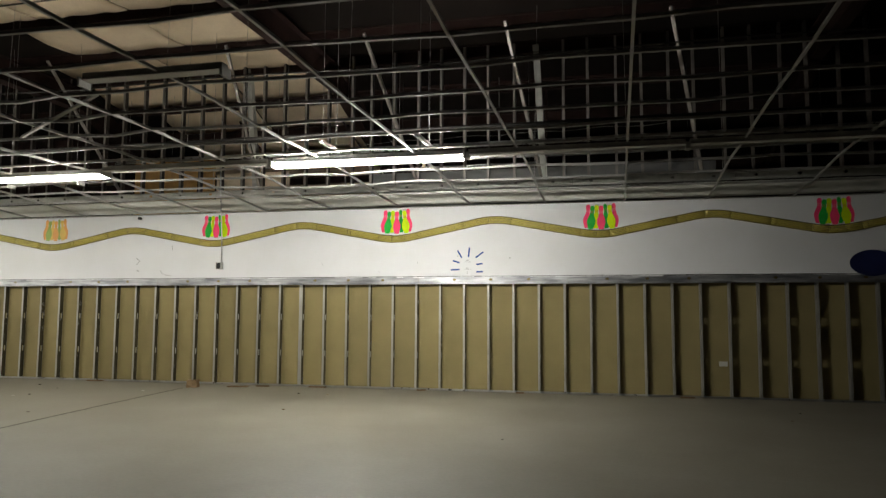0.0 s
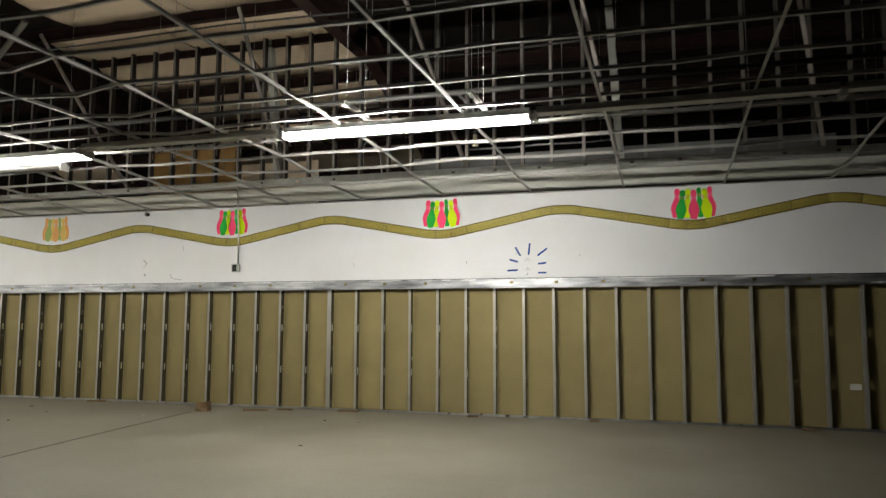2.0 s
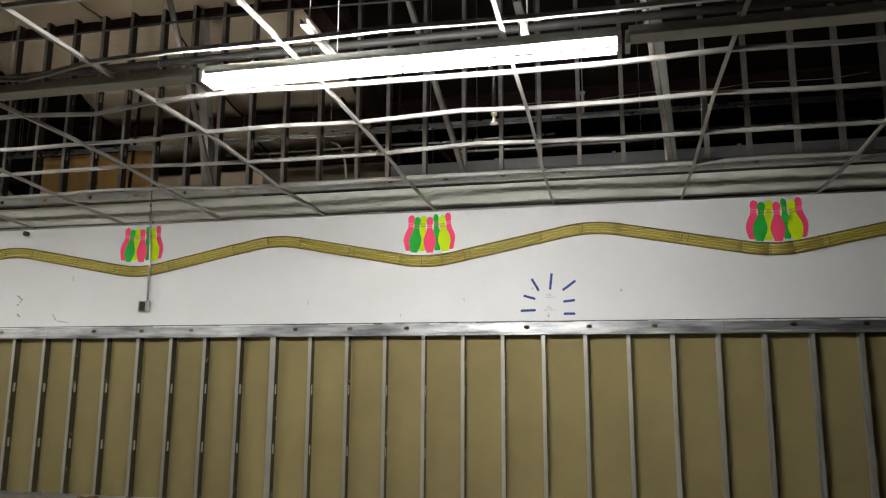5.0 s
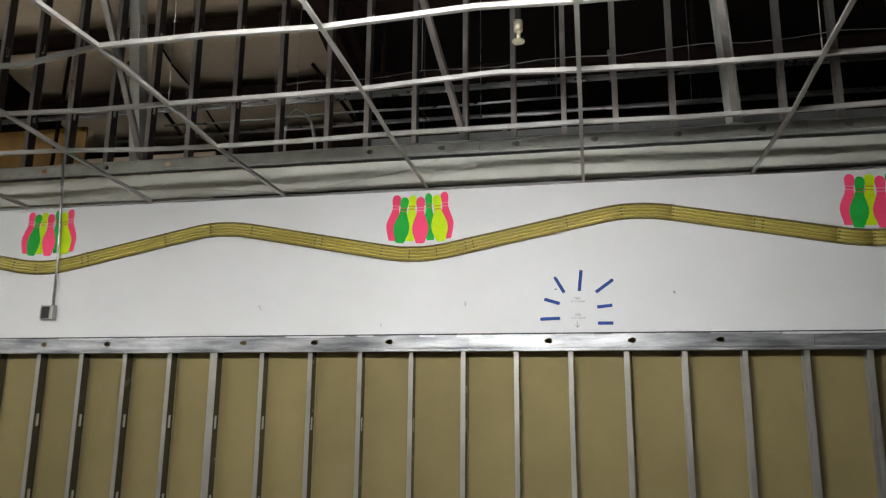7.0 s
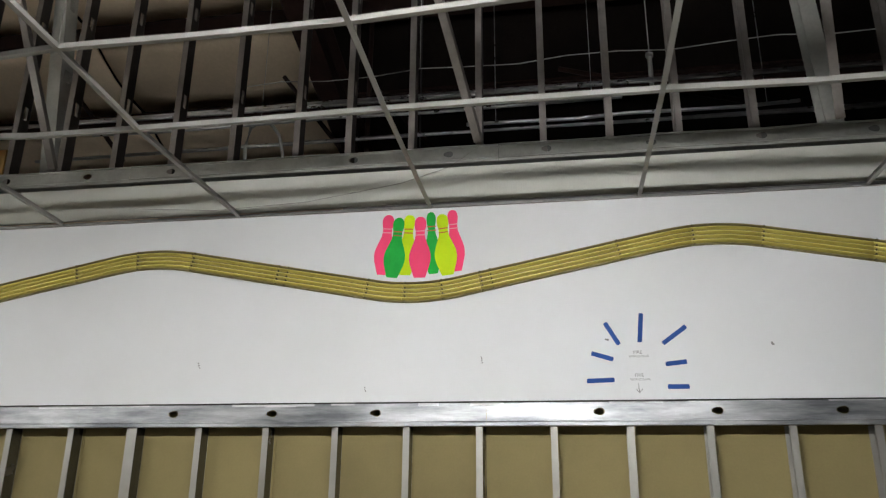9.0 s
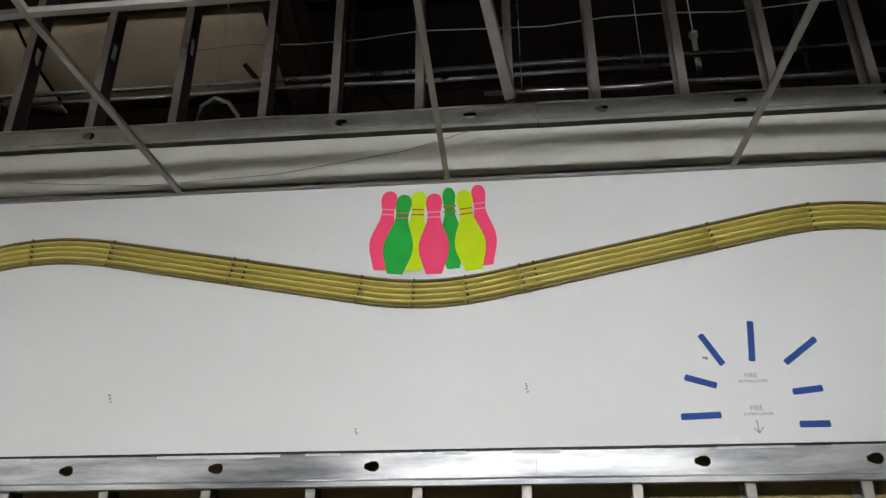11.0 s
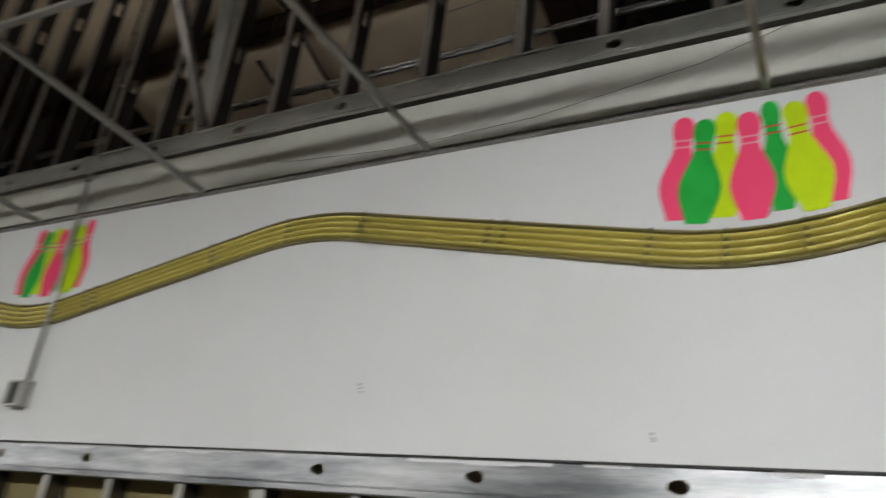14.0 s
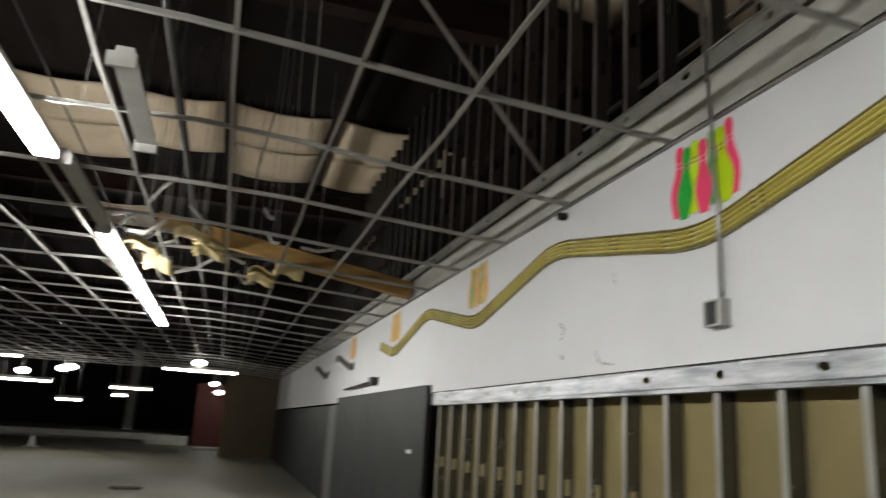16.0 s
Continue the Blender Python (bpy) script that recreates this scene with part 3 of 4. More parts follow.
# ---- fluorescent fixtures ----
def tube(bm, x0, x1, y, z, r=0.016):
    rod(bm, [(x0, y, z), (x1, y, z)], r, 10)


def fixture(x0, y, z, lit_back=(), lit_front=(), tubes=True, glow=M_TUBE_OLD, L=2.44):
    """Eight-foot strip fixture: channel, end caps, tubes in two rows."""
    f = thing("strip_light", "long white fluorescent strip fixture, " + ("lit, at the ceiling grid" if (lit_back or lit_front) else "unlit, at the ceiling grid"), "light fixture", "fluorescent strips", at=(x0, y, z))
    bm = bmesh.new()
    v = [(-0.04, 0.10), (0.04, 0.10), (0.045, 0.065), (0.058, 0.044), (0.058, 0.038), (-0.058, 0.038), (-0.058, 0.044), (-0.045, 0.065)]
    rings = [[bm.verts.new((xx, a, b)) for a, b in v] for xx in (0.02, L - 0.02)]
    for i in range(8):
        bm.faces.new((rings[0][i], rings[0][(i + 1) % 8], rings[1][(i + 1) % 8], rings[1][i]))
    bm.faces.new(rings[0])
    bm.faces.new(list(reversed(rings[1])))
    part("channel", bm, M_ENAMEL, f)
    for xx in (0.0, L - 0.024):
        bm = bmesh.new()
        box(bm, xx, xx + 0.024, -0.075, 0.06, -0.014, 0.06)
        part("end_cap", bm, M_ENAMEL, f)
    if tubes:
        for row, yy in ((lit_back, 0.04), (lit_front, -0.062)):
            for half in (0, 1):
                lit = half in row
                if not lit and (row or lit_back):
                    continue
                bm = bmesh.new()
                tube(bm, 0.03 + half * 1.2, 1.21 + half * 1.2, yy if lit or row else yy * 0.6, 0.0)
                part("tube", bm, glow if lit else M_DEADTUBE, f, "glowing white tube" if lit else "")
    return f


LAMP_Y, LAMP_Z = 8.50, 3.03
fixture(-3.52, LAMP_Y, LAMP_Z, (0, 1), (0,), glow=M_TUBE)
fixture(-5.94, LAMP_Y, LAMP_Z, tubes=False, L=2.4)
FAR_Y = 8.70  # the run bows a little further along
fixture(-8.40, FAR_Y - 0.06, LAMP_Z, (0, 1), (0, 1), glow=M_TUBE_FAR)
fixture(-10.42, FAR_Y, LAMP_Z, tubes=False, L=1.95)
fixture(-12.88, FAR_Y, LAMP_Z, (0, 1), (0, 1), glow=M_TUBE_FAR)
fixture(-15.34, FAR_Y, LAMP_Z, (0, 1), (0, 1), glow=M_TUBE_FAR)
fixture(-17.80, FAR_Y, LAMP_Z, (0, 1), (0, 1), glow=M_TUBE_FAR)
for x0 in (-1.06, 1.38, 3.82):
    fixture(x0, LAMP_Y, LAMP_Z, tubes=False)
fixture(-3.62, 5.28, 3.06, tubes=False, L=1.3)
bm = bmesh.new()
beam(bm, (-5.84, 7.02, 3.17), (-3.9, 5.8, 3.17), 0.03, 0.02)
solid("brace_bar", bm, M_TEE, "loose pale bar lying diagonally on the grid", "bar")
fixture(-8.1, 9.25, 3.06, tubes=False, L=1.22)

# short cross channels hung over the lit fixture
for cx in (-2.84, -1.62):
    bm = bmesh.new()
    for dx in (-0.018, 0.018):
        box(bm, cx + dx - 0.002, cx + dx + 0.002, 8.36, 9.0, 3.28, 3.315)
    box(bm, cx - 0.02, cx + 0.02, 8.36, 9.0, 3.277, 3.2805)
    for hy in (8.45, 8.9):
        rod(bm, [(cx, hy, 3.28), (cx, hy, ROOF)], 0.003, 4)
    rod(bm, [(cx, LAMP_Y, 3.14), (cx, LAMP_Y, 3.28)], 0.004, 5)
    solid("hanger_channel", bm, M_TEE, "short steel channel hung over the lit strip", "channel", "fixture hangers")

# ---- wavy strip on the wall ----
def wave(x):
    """Straight slopes up and down, rounded over 0.26 m at each trough and crest."""
    span, soft = 3.352, 0.26
    u = abs((x + 3.0 + span / 2) % span - span / 2)
    ease = lambda d: (soft - d) ** 2 / (4 * soft) if d < soft else 0.0
    return 2.456 + 0.192 * (u + 2 * ease(u) - 2 * ease(span / 2 - u)) + 0.005 * max(-7.0, min(4.0, x + 3.0))


HALF = 0.062
RIB = [(-1.0, 0.0), (-1.0, 0.012), (-0.95, 0.016), (-0.84, 0.016), (-0.80, 0.003)]
for c in (-0.6, -0.2, 0.2, 0.6):
    RIB += [(c - 0.175, 0.004), (c - 0.13, 0.014), (c - 0.065, 0.021), (c, 0.0235), (c + 0.065, 0.021), (c + 0.13, 0.014), (c + 0.175, 0.004)]
RIB += [(0.80, 0.003), (0.84, 0.016), (0.95, 0.016), (1.0, 0.012), (1.0, 0.0)]


sb = bmesh.new()
rod(sb, [(0, 0, 0), (0, -0.0095, 0)], 0.006, 6)
screw_mesh = mesh_of("screw", sb, M_BAND_DARK)


def strip(x0, x1, mat, parent):
    n = max(2, int((x1 - x0) / 0.07))
    bm = bmesh.new()
    rings = []
    for i in range(n + 1):
        x = x0 + (x1 - x0) * i / n
        s = (wave(x + 0.01) - wave(x - 0.01)) / 0.02
        nx, nz = -s / math.hypot(1, s), 1 / math.hypot(1, s)
        rings.append([bm.verts.new((x + nx * HALF * u, W - d, wave(x) + nz * HALF * u)) for u, d in RIB])
    for a, b in zip(rings, rings[1:]):
        for k in range(len(RIB) - 1):
            f = bm.faces.new((a[k], a[k + 1], b[k + 1], b[k]))
            u = (RIB[k][0] + RIB[k + 1][0]) / 2
            f.smooth = 0.01 < (RIB[k][1] + RIB[k + 1][1]) / 2
            # slot 1: brown rims, and groove floors darkened as shade between ribs
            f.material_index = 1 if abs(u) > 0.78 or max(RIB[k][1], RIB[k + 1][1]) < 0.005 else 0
    bm.faces.new(rings[0])
    bm.faces.new(list(reversed(rings[-1])))
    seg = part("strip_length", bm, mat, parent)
    seg.data.materials.append(M_RIM_AND_GROOVE_SHADE)
    # couplers and screws at the joint
    for off in ((0.012, 0.07) if round(((x0 + 3.07) % 3.358), 2) in (0.45, 2.57) else (0.012,)):
        x = x0 + off
        s = (wave(x + 0.01) - wave(x - 0.01)) / 0.02
        for u in (-0.9, -0.4, 0.0, 0.4, 0.9):
            shared("screw", screw_mesh, seg, (x - s * HALF * u, W - 0.012, wave(x) + HALF * u))
    return seg


band = thing("wavy_strip", "ribbed gold plastic strip waving along the white wall", "wall strip", at=(0, 0, 0))
joints = sorted(x for k in range(-4, 4) for x in [-3.07 + 3.358 * k + o for o in (0, 0.22, 0.45, 1.23, 1.64, 2.01, 2.57, 3.13)] if -14.4 < x < 9.0)
for x0, x1 in zip(joints, joints[1:]):
    strip(x0, x1 - 0.0006, M_BAND, band)
old_band = thing("wavy_strip", "dull dark broken remainder of a wavy wall strip", "wall strip", at=(0, 0, 0))
strip(-18.3, -16.2, M_GREY, old_band)
strip(-21.6, -19.4, M_GREY, old_band)

# ---- bowling pins on the wall ----
PIN = [(0.0, 0.085), (0.02, 0.095), (0.12, 0.128), (0.22, 0.16), (0.30, 0.172), (0.38, 0.168), (0.47, 0.142), (0.56, 0.108), (0.63, 0.083), (0.70, 0.072), (0.76, 0.074), (0.82, 0.088), (0.88, 0.094), (0.93, 0.088), (0.97, 0.066), (0.99, 0.04), (1.0, 0.0)]


def pin_outline(h, slim=1.0):
    right = [(w * h * slim, z * h) for z, w in PIN]
    return right + [(-a, b) for a, b in reversed(right[:-1])]


def flat(bm, pts, y, depth, tilt, ox, oz):
    c, s = math.cos(tilt), math.sin(tilt)
    front = [bm.verts.new((ox + a * c + b * s, y - depth, oz - a * s + b * c)) for a, b in pts]
    back = [bm.verts.new((v.co.x, y, v.co.z)) for v in front]
    bm.faces.new(front)
    for i in range(len(pts)):
        j = (i + 1) % len(pts)
        bm.faces.new((front[i], front[j], back[j], back[i]))


PINS = [  # head x, top z offset, base x, bottom z offset, tone, line tone, layer
    (-0.194, 0.023, -0.224, 0.007, 0, 1, 1), (0.190, 0.035, 0.220, 0.013, 0, 1, 1), (-0.064, 0.015, -0.089, 0.000, 2, 0, 2),
    (0.062, 0.027, 0.082, 0.002, 1, 0, 2), (-0.128, 0.002, -0.167, -0.013, 1, 0, 3), (0.127, 0.012, 0.168, -0.009, 2, 0, 3), (0.0, -0.001, 0.0, -0.019, 0, 1, 4)]


def pin_group(cx, tones, label, lines=True):
    g = thing("pin_mural", label, "wall decal", "bowling pin decals", at=(cx, W, 2.588))
    for hx, zt, bx, zb, tone, line, layer in PINS:
        h = 0.362 + zt - zb
        tilt = math.atan2(hx - bx, h)
        bm = bmesh.new()
        flat(bm, pin_outline(h, 0.78 if layer == 2 and tone == 1 else (0.86 if hx > 0.15 else 1.0)), 0.0 - 0.0012 * (layer - 1), 0.0012, tilt, bx, zb)
        p = part("pin", bm, tones[tone], g)
        if lines:
            for zz in (0.70, 0.765):
                lb = bmesh.new()
                w = 0.073 * h
                flat(lb, [(-w, zz * h - 0.005), (w, zz * h - 0.005), (w, zz * h + 0.001), (-w, zz * h + 0.001)], -0.0012 * layer, 0.0006, tilt, bx, zb)
                part("neck_stripe", lb, M_PINKLINE if line else M_REDLINE, p)
    return g


FULL = "flat pink, green and lime bowling pins on the white wall"
for i in (-1, 0, 1, 2):
    pin_group(-2.975 + 3.352 * i, (M_PINK, M_GREEN, M_LIME), FULL)
pin_group(-2.975 - 2 * 3.352, (M_ORANGE, M_FADEGREEN, M_AMBER), "flat faded orange, green and amber bowling pins on the wall", False)
pin_group(-2.975 - 3 * 3.352, (M_ORANGE, M_AMBER, M_AMBER), "flat faded orange and amber bowling pins on the wall", False)
pin_group(-2.975 - 4 * 3.352, (M_ORANGE, M_AMBER, M_ORANGE), "flat faded orange and amber bowling pins on the wall", False)

# ---- tape burst and paper signs ----
for (ax, az), (bx, bz) in (((-1.93, 2.272), (-1.86, 2.15)), ((-1.733, 2.32), (-1.75, 2.16)), ((-1.502, 2.243), (-1.63, 2.15)), ((-2.01, 2.105), (-1.895, 2.07)), ((-1.622, 2.04), (-1.512, 2.052)), ((-2.042, 1.955), (-1.895, 1.96)), ((-1.62, 1.92), (-1.51, 1.92))):
    L = math.hypot(bx - ax, bz - az)
    a = math.atan2(bz - az, bx - ax)
    bm = bmesh.new()
    c, s = math.cos(a), math.sin(a)
    pts = [(0, -0.012), (L - 0.003, -0.0125), (L, -0.004), (L - 0.002, 0.012), (0.002, 0.0125), (-0.002, 0.003)]
    f = [bm.verts.new((ax + u * c - v * s, W - 0.0012, az + u * s + v * c)) for u, v in pts]
    b = [bm.verts.new((v.co.x, W, v.co.z)) for v in f]
    bm.faces.new(f)
    for i in range(6):
        bm.faces.new((f[i], f[(i + 1) % 6], b[(i + 1) % 6], b[i]))
    solid("tape_strip", bm, M_TAPE, "short strip of blue painter's tape on the wall", "tape", "tape burst round the sign")


def writing(text, size, x, z, y, parent, name="lettering"):
    cu = bpy.data.curves.new(name, "FONT")
    cu.body, cu.size, cu.align_x, cu.extrude = text, size, "CENTER", 0.0004
    tmp = bpy.data.objects.new(name, cu)
    scene.collection.objects.link(tmp)
    me = bpy.data.meshes.new_from_object(tmp.evaluated_get(bpy.context.evaluated_depsgraph_get()))
    bpy.data.objects.remove(tmp)
    me.materials.clear()
    me.materials.append(M_INK)
    ob = new(name, me)
    ob.parent = parent
    ob.location, ob.rotation_euler = (x, y, z), (math.pi / 2, 0, 0)
    return ob


for z0, z1, x0, x1, arrow in ((2.025, 2.148, -1.86, -1.655, False), (1.862, 2.022, -1.865, -1.65, True)):
    bm = bmesh.new()
    box(bm, x0, x1, W - 0.0012, W - 0.0002, z0, z1)
    sign = solid("paper_sign", bm, M_PAPER, "white paper fire extinguisher sign taped to the wall", "sign", "fire extinguisher signs")
    zt = 2.098 if not arrow else 1.974
    writing("FIRE", 0.026, -1.765, zt, W - 0.0016, sign)
    writing("EXTINGUISHER", 0.0155, -1.76, zt - 0.019, W - 0.0016, sign)
    if arrow:
        ab = bmesh.new()
        beam(ab, (-1.772, W - 0.0014, 1.938), (-1.770, W - 0.0014, 1.892), 0.002, 0.004)
        beam(ab, (-1.770, W - 0.0014, 1.890), (-1.786, W - 0.0014, 1.91), 0.002, 0.004)
        beam(ab, (-1.770, W - 0.0014, 1.890), (-1.752, W - 0.0014, 1.911), 0.002, 0.004)
        part("arrow", ab, M_INK, sign)

# ---- outlet and its conduit ----
out = thing("outlet_box", "steel outlet box hung from a conduit on the wall", "outlet", at=(-6.23, W, 2.065))
bm = bmesh.new()
rod(bm, [(0.035, -0.022, 0.055), (0.03, -0.024, 0.5), (0.0, -0.03, 1.0), (-0.02, -0.05, 1.6), (-0.02, -0.05, 2.6)], 0.011)
part("conduit", bm, M_STEEL, out)
bm = bmesh.new()
for b6 in ((-0.06, 0.06, -0.05, 0, 0.052, 0.06), (-0.06, 0.06, -0.05, 0, -0.06, -0.052), (-0.06, -0.052, -0.05, 0, -0.052, 0.052), (0.052, 0.06, -0.05, 0, -0.052, 0.052), (-0.052, 0.052, -0.006, 0, -0.052, 0.052)):
    box(bm, *b6)
part("box", bm, M_PLATE_UP, out)
# solid charcoal filler in the opening, for the shade inside the box
bm = bmesh.new()
box(bm, -0.051, 0.024, -0.04, -0.006, -0.051, 0.051)
part("inside", bm, M_BLACK, out, "dark block standing in for the shaded inside")
bm = bmesh.new()
box(bm, 0.025, 0.05, -0.046, -0.006, -0.05, 0.05)
part("receptacle", bm, M_ENAMEL, out, "grey receptacle face")

# ---- marks on the wall ----
def scuff(pts, w, label="grey scuff mark on the white wall"):
    rg = random.Random(int(pts[0][0] * 100))
    bm = bmesh.new()
    k = 0
    for a, b in zip(pts, pts[1:]):
        n = max(3, int(math.hypot(b[0] - a[0], b[1] - a[1]) / 0.012))
        for i in range(n):
            if rg.random() < 0.12:
                continue
            u = (i + rg.uniform(-0.2, 0.2)) / n
            cx, cz = a[0] + (b[0] - a[0]) * u + rg.uniform(-0.3, 0.3) * w, a[1] + (b[1] - a[1]) * u + rg.uniform(-0.3, 0.3) * w
            d = 0.0004 + 0.00003 * k
            k += 1
            m = rg.randint(5, 7)
            ring = [(cx + w * rg.uniform(0.4, 0.95) * math.cos(2 * math.pi * q / m), cz + w * rg.uniform(0.4, 0.95) * math.sin(2 * math.pi * q / m)) for q in range(m)]
            bm.faces.new([bm.verts.new((px, W - d, pz)) for px, pz in ring])
    solid("scuff_mark", bm, M_SCUFF, label, "mark", "wall scuffs")


scuff([(-7.92, 2.22), (-7.86, 2.17), (-7.9, 2.12), (-7.93, 2.09)], 0.012)
scuff([(-7.9, 2.0), (-7.86, 1.97)], 0.014)
scuff([(-7.42, 1.99), (-7.38, 1.93), (-7.3, 1.91), (-7.2, 1.9)], 0.010)
scuff([(-2.615, 2.10), (-2.61, 2.05)], 0.006)
scuff([(-4.3, 2.09), (-4.29, 2.05)], 0.008)
scuff([(-1.93, 2.178), (-1.91, 2.18)], 0.008)
scuff([(-1.075, 2.145), (-1.06, 2.13)], 0.009)
scuff([(-7.2, 2.42), (-7.18, 2.36)], 0.01)
scuff([(-3.28, 1.935), (-3.27, 1.905)], 0.006)
bm = bmesh.new()
rod(bm, [(-7.87, W, 2.95), (-7.87, W - 0.05, 2.95)], 0.03)
rod(bm, [(-7.87, W - 0.05, 2.95), (-7.80, W - 0.08, 2.93)], 0.02)
solid("wall_bracket", bm, M_DARK, "small dark metal bracket on the wall", "bracket")
bm = bmesh.new()
n = 28
f = [bm.verts.new((4.2 + 0.3 * math.cos(2 * math.pi * i / n), W - 0.012, 2.0 + 0.19 * math.sin(2 * math.pi * i / n))) for i in range(n)]
b = [bm.verts.new((v.co.x, W, v.co.z)) for v in f]
bm.faces.new(f)
for i in range(n):
    bm.faces.new((f[i], f[(i + 1) % n], b[(i + 1) % n], b[i]))
solid("wall_decal", bm, M_BLUE, "dark blue rounded decal low on the wall", "decal")

bm = bmesh.new()
box(bm, 2.08, 2.2, W + 0.09, W + 0.1095, 0.47, 0.54)
solid("board_patch", bm, M_WALL_RAW, "small pale patch stuck on the tan board", "patch")

# ---- further along the long wall ----
def panel(x0, x1, z1, mat, label, name="wall_panel"):
    p = thing(name, label, "panel", "dark lower wall panels", at=((x0 + x1) / 2, W, 0))
    w = (x1 - x0) / 2
    bm = bmesh.new()
    box(bm, -w, w, -0.05, 0, 0, z1)
    bmesh.ops.bevel(bm, geom=bm.edges[:], offset=0.006, segments=1)
    part("leaf", bm, mat, p)
    return p


big = panel(-14.2, -11.08, 1.93, M_BLACK, "tall charcoal board leaning flush on the long wall")
bm = bmesh.new()
box(bm, 0.85, 1.05, -0.056, -0.05, 1.2, 1.24)
part("label_strip", bm, M_PAPER, big, "small white sticker")
panel(-17.4, -14.22, 1.93, M_BLACK, "tall charcoal board leaning flush on the long wall")
panel(-18.4, -17.45, 1.80, M_GREY, "dim grey lower wall board")
panel(-22.6, -18.42, 1.80, M_BLACK, "charcoal lower wall board in shadow")
panel(-33.35, -22.62, 1.80, M_BLACK, "charcoal lower wall board in shadow")
bm = bmesh.new()
rod(bm, [(-16.6, W - 0.06, 2.06), (-14.1, W - 0.06, 2.09)], 0.02)
box(bm, -14.2, -13.95, W - 0.1, W, 2.04, 2.15)
solid("wall_rail", bm, M_DARK, "thin metal rail fixed over the dark boards", "rail")

# brown partition standing out from the wall
bm = bmesh.new()
box(bm, -33.6, -33.4, 9.98, W + 0.02, 0, 3.5)
solid("wall_partition", bm, M_BROWN, "brown board partition standing out from the long wall", "wall", kind="structure")
bm = bmesh.new()
box(bm, -42.2, -42.0, 8.7, W + 0.02, 0, 3.0)
solid("wall_maroon", bm, M_MAROON, "dark maroon wall beyond the partition", "wall", kind="structure")

# low platform across the far end
bm = bmesh.new()
box(bm, -60.0, -43.6, -13.5, 8.0, 0.12, 0.42)
box(bm, -59.8, -44.2, -13.3, 7.8, 0, 0.12)
solid("platform", bm, M_WALL_RAW, "low pale platform with a dark recessed foot across the far end", "platform", kind="structure")
for px, py in ((-50.0, 4.95), (-48.0, -5.0), (-40.0, -9.0)):
    base = 0.42 if px < -43.6 else 0.0
    post = thing("column", "square pale column rising to the roof", "column", "hall columns", kind="structure", at=(px, py, base))
    bm = bmesh.new()
    box(bm, -0.22, 0.22, -0.22, 0.22, 0, ROOF - 0.3 - base)
    bmesh.ops.bevel(bm, geom=bm.edges[:], offset=0.015, segments=1)
    part("shaft", bm, M_ENAMEL, post)
    bm = bmesh.new()
    box(bm, -0.3, 0.3, -0.3, 0.3, 0, 0.05)
    part("base_plate", bm, M_STEEL, post)
bm = bmesh.new()
box(bm, -43.0, -41.6, 6.6, 8.5, 0, 0.42)
bmesh.ops.bevel(bm, geom=bm.edges[:], offset=0.06, segments=2)
solid("bundle", bm, M_WALL_RAW, "pale flat bundle lying on the floor", "bundle")
bm = bmesh.new()
box(bm, -38.5, -37.6, 8.9, 9.9, 0, 0.1)
bmesh.ops.bevel(bm, geom=bm.edges[:], offset=0.02, segments=1)
solid("board_stack", bm, M_WALL_RAW, "low stack of pale boards by the partition", "boards")
bm = bmesh.new()
bmesh.ops.create_cone(bm, cap_ends=True, segments=16, radius1=0.15, radius2=0.03, depth=0.42)
bmesh.ops.translate(bm, vec=(-34.4, 3.42, 0.23), verts=bm.verts)
box(bm, -34.6, -34.2, 3.22, 3.62, 0, 0.03)
solid("floor_cone", bm, M_ENAMEL, "small pale cone standing on the floor", "cone")

# far lamps
def far_globe(lx, ly, lz):
    p = thing("pendant_lamp", "small lit dome lamp hanging far off", "lamp", "far hanging lamps", at=(lx, ly, lz))
    bm = bmesh.new()
    bmesh.ops.create_uvsphere(bm, u_segments=14, v_segments=8, radius=0.16)
    bmesh.ops.scale(bm, vec=(1, 1.2, 0.6), verts=bm.verts)
    part("globe", bm, M_FARLAMP, p)
    bm = bmesh.new()
    rod(bm, [(0, 0, 0.08), (0, 0, ROOF - lz)], 0.012, 6)
    part("stem", bm, M_DARK, p)


def far_strip(lx, ly, lz, half=1.2):
    p = thing("strip_light", "lit strip light hung crosswise at the far end", "light fixture", "far strips", at=(lx, ly, lz))
    bm = bmesh.new()
    rod(bm, [(0, -half, 0), (0, half, 0)], 0.035, 8)
    part("tube", bm, M_FARLAMP, p)
    bm = bmesh.new()
    box(bm, -0.06, 0.06, -half - 0.04, half + 0.04, 0.045, 0.12)
    for yy in (-half * 0.7, half * 0.7):
        rod(bm, [(0, yy, 0.12), (0, yy, ROOF - lz)], 0.006, 4)
    part("channel", bm, M_ENAMEL, p)


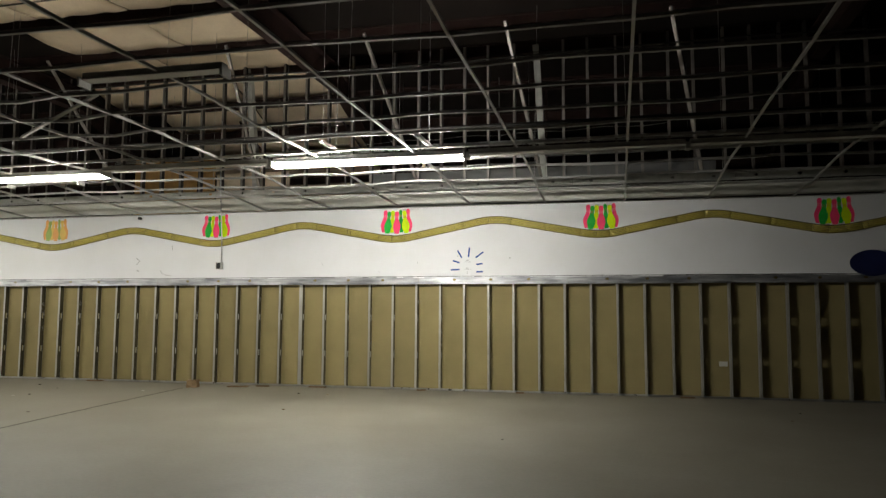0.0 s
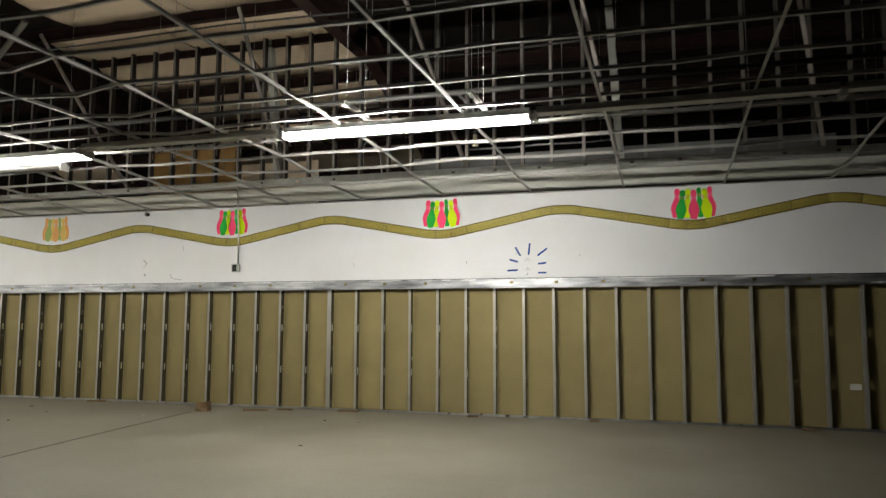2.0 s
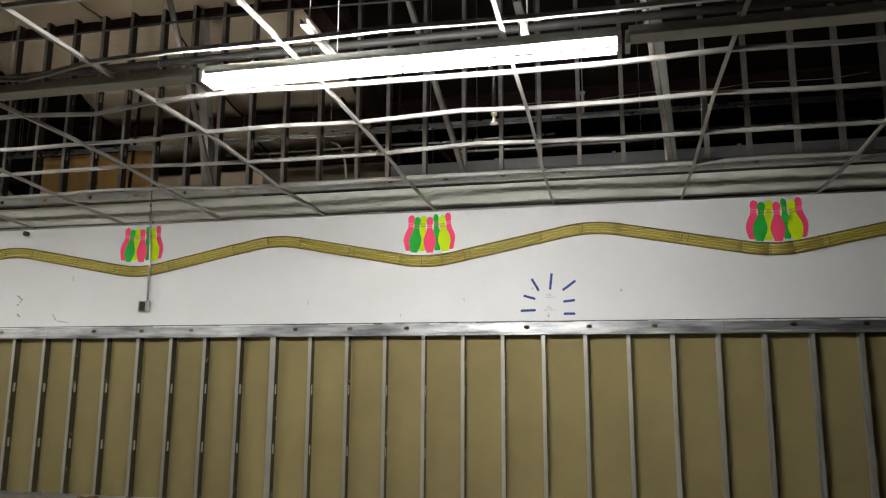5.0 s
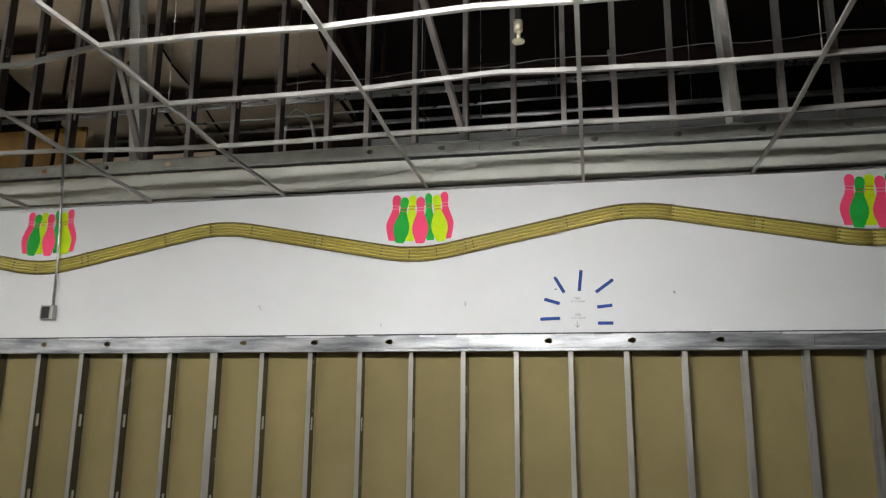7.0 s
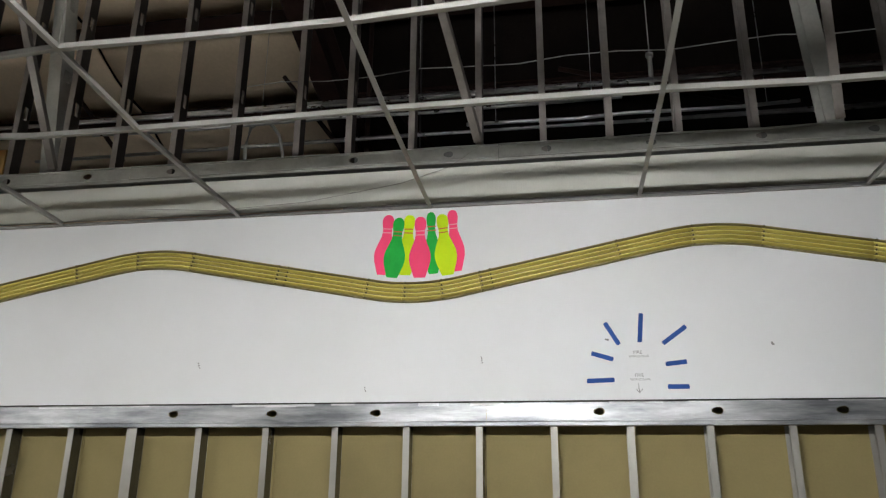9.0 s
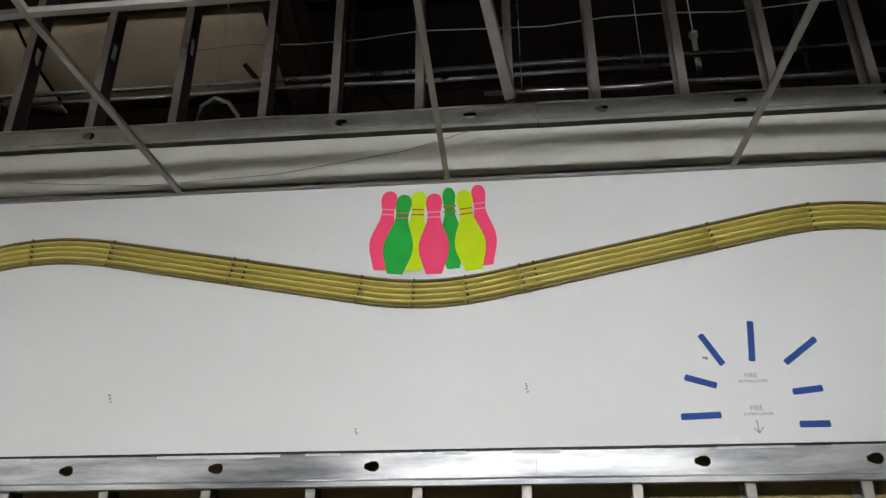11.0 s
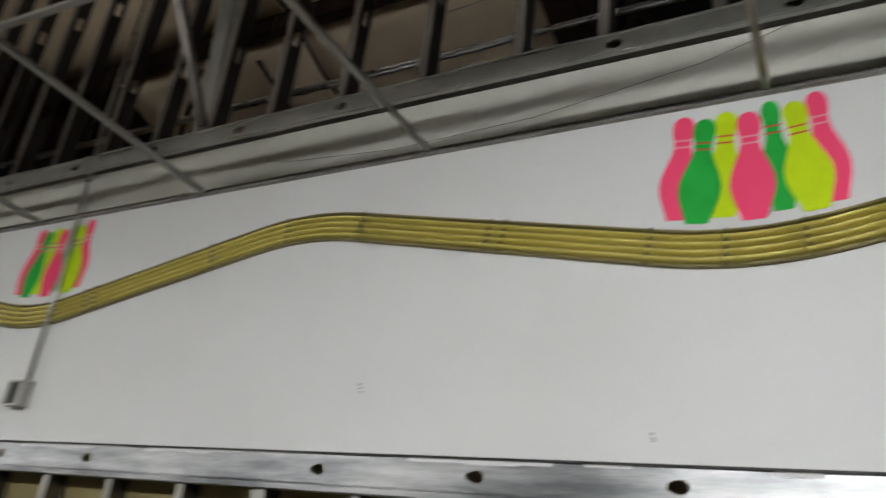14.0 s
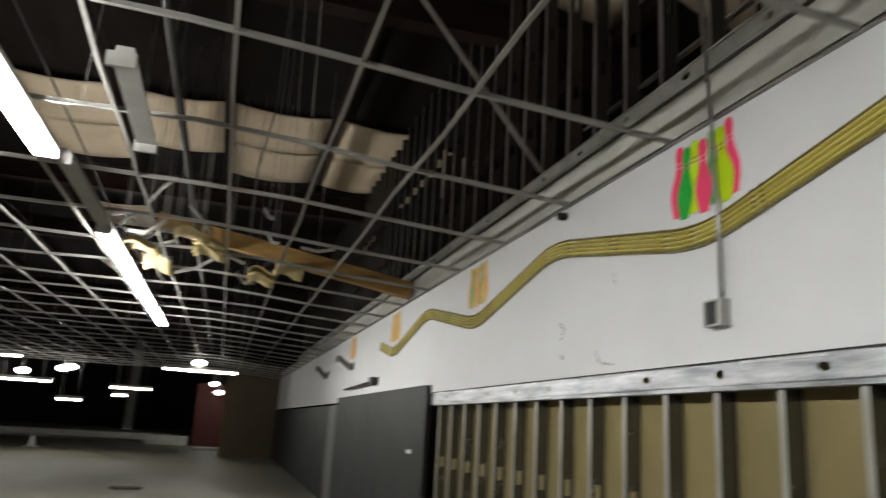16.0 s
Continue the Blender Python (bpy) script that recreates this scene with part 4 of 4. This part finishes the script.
for q in ((-30.0, 3.70, 2.53), (-30.0, 4.85, 2.68), (-30.0, 5.06, 2.74), (-26.0, 9.14, 2.92), (-40.0, 9.45, 2.89), (-40.0, 9.72, 2.52)):
    far_globe(*q)
for q in ((-30.0, 3.06, 2.96, 0.5), (-30.0, 3.75, 2.23, 0.8), (-30.0, 6.98, 2.18, 0.6), (-30.0, 6.67, 1.94, 0.2), (-26.0, 9.20, 2.69, 1.0), (-30.0, 5.18, 1.71, 0.35)):
    far_strip(*q)

# ---- debris ----
def lump(at, size, mat, label, name, seed, cat="debris"):
    rg = random.Random(seed)
    bm = bmesh.new()
    bmesh.ops.create_cube(bm, size=1)
    bmesh.ops.subdivide_edges(bm, edges=bm.edges[:], cuts=2, use_grid_fill=True)
    for v in bm.verts:
        v.co = Vector((v.co.x * size[0], v.co.y * size[1], (v.co.z + 0.5) * size[2])) + Vector((rg.uniform(-1, 1) * size[0], rg.uniform(-1, 1) * size[1], 0)) * 0.07
        v.co.z *= rg.uniform(0.82, 1.05)
    ob = solid(name, bm, mat, label, cat, "floor debris")
    ob.location = at
    ob.rotation_euler = (0, 0, rg.uniform(0, 3))
    return ob


lump((-6.28, 11.35, 0), (0.16, 0.14, 0.13), M_WOOD, "short brown wooden block offcut on the floor", "wood_block", 1)
for i, (px, py, L, a) in enumerate(((-5.6, 11.6, 0.34, 0.3), (-5.25, 11.8, 0.22, 0.1), (-4.3, 11.9, 0.3, 0.0), (-8.6, 11.9, 0.3, 0.1), (-2.5, 11.88, 0.14, 0.4), (-0.9, 11.9, 0.12, 0.2), (1.6, 11.9, 0.2, 0.1))):
    bm = bmesh.new()
    box(bm, -L / 2, L / 2, -0.025, 0.025, 0, 0.022)
    ob = solid("wood_strip", bm, M_WOOD, "thin wooden scrap lying by the wall", "debris", "floor debris")
    ob.location, ob.rotation_euler = (px, py, 0), (0, 0, a)
rg = random.Random(11)
for i in range(18):
    px, py = rg.uniform(-9, 3), rg.uniform(5.5, 11.9)
    lump((px, py, 0), (rg.uniform(0.012, 0.035), rg.uniform(0.012, 0.03), rg.uniform(0.005, 0.012)), rg.choice((M_CRACK, M_WALL_RAW, M_WOOD)), "small crumb of rubble on the concrete floor", "rubble", 20 + i)
lump((-19.5, 8.3, 0), (0.5, 0.3, 0.05), M_CRACK, "flat dark scrap lying on the floor", "scrap", 77)
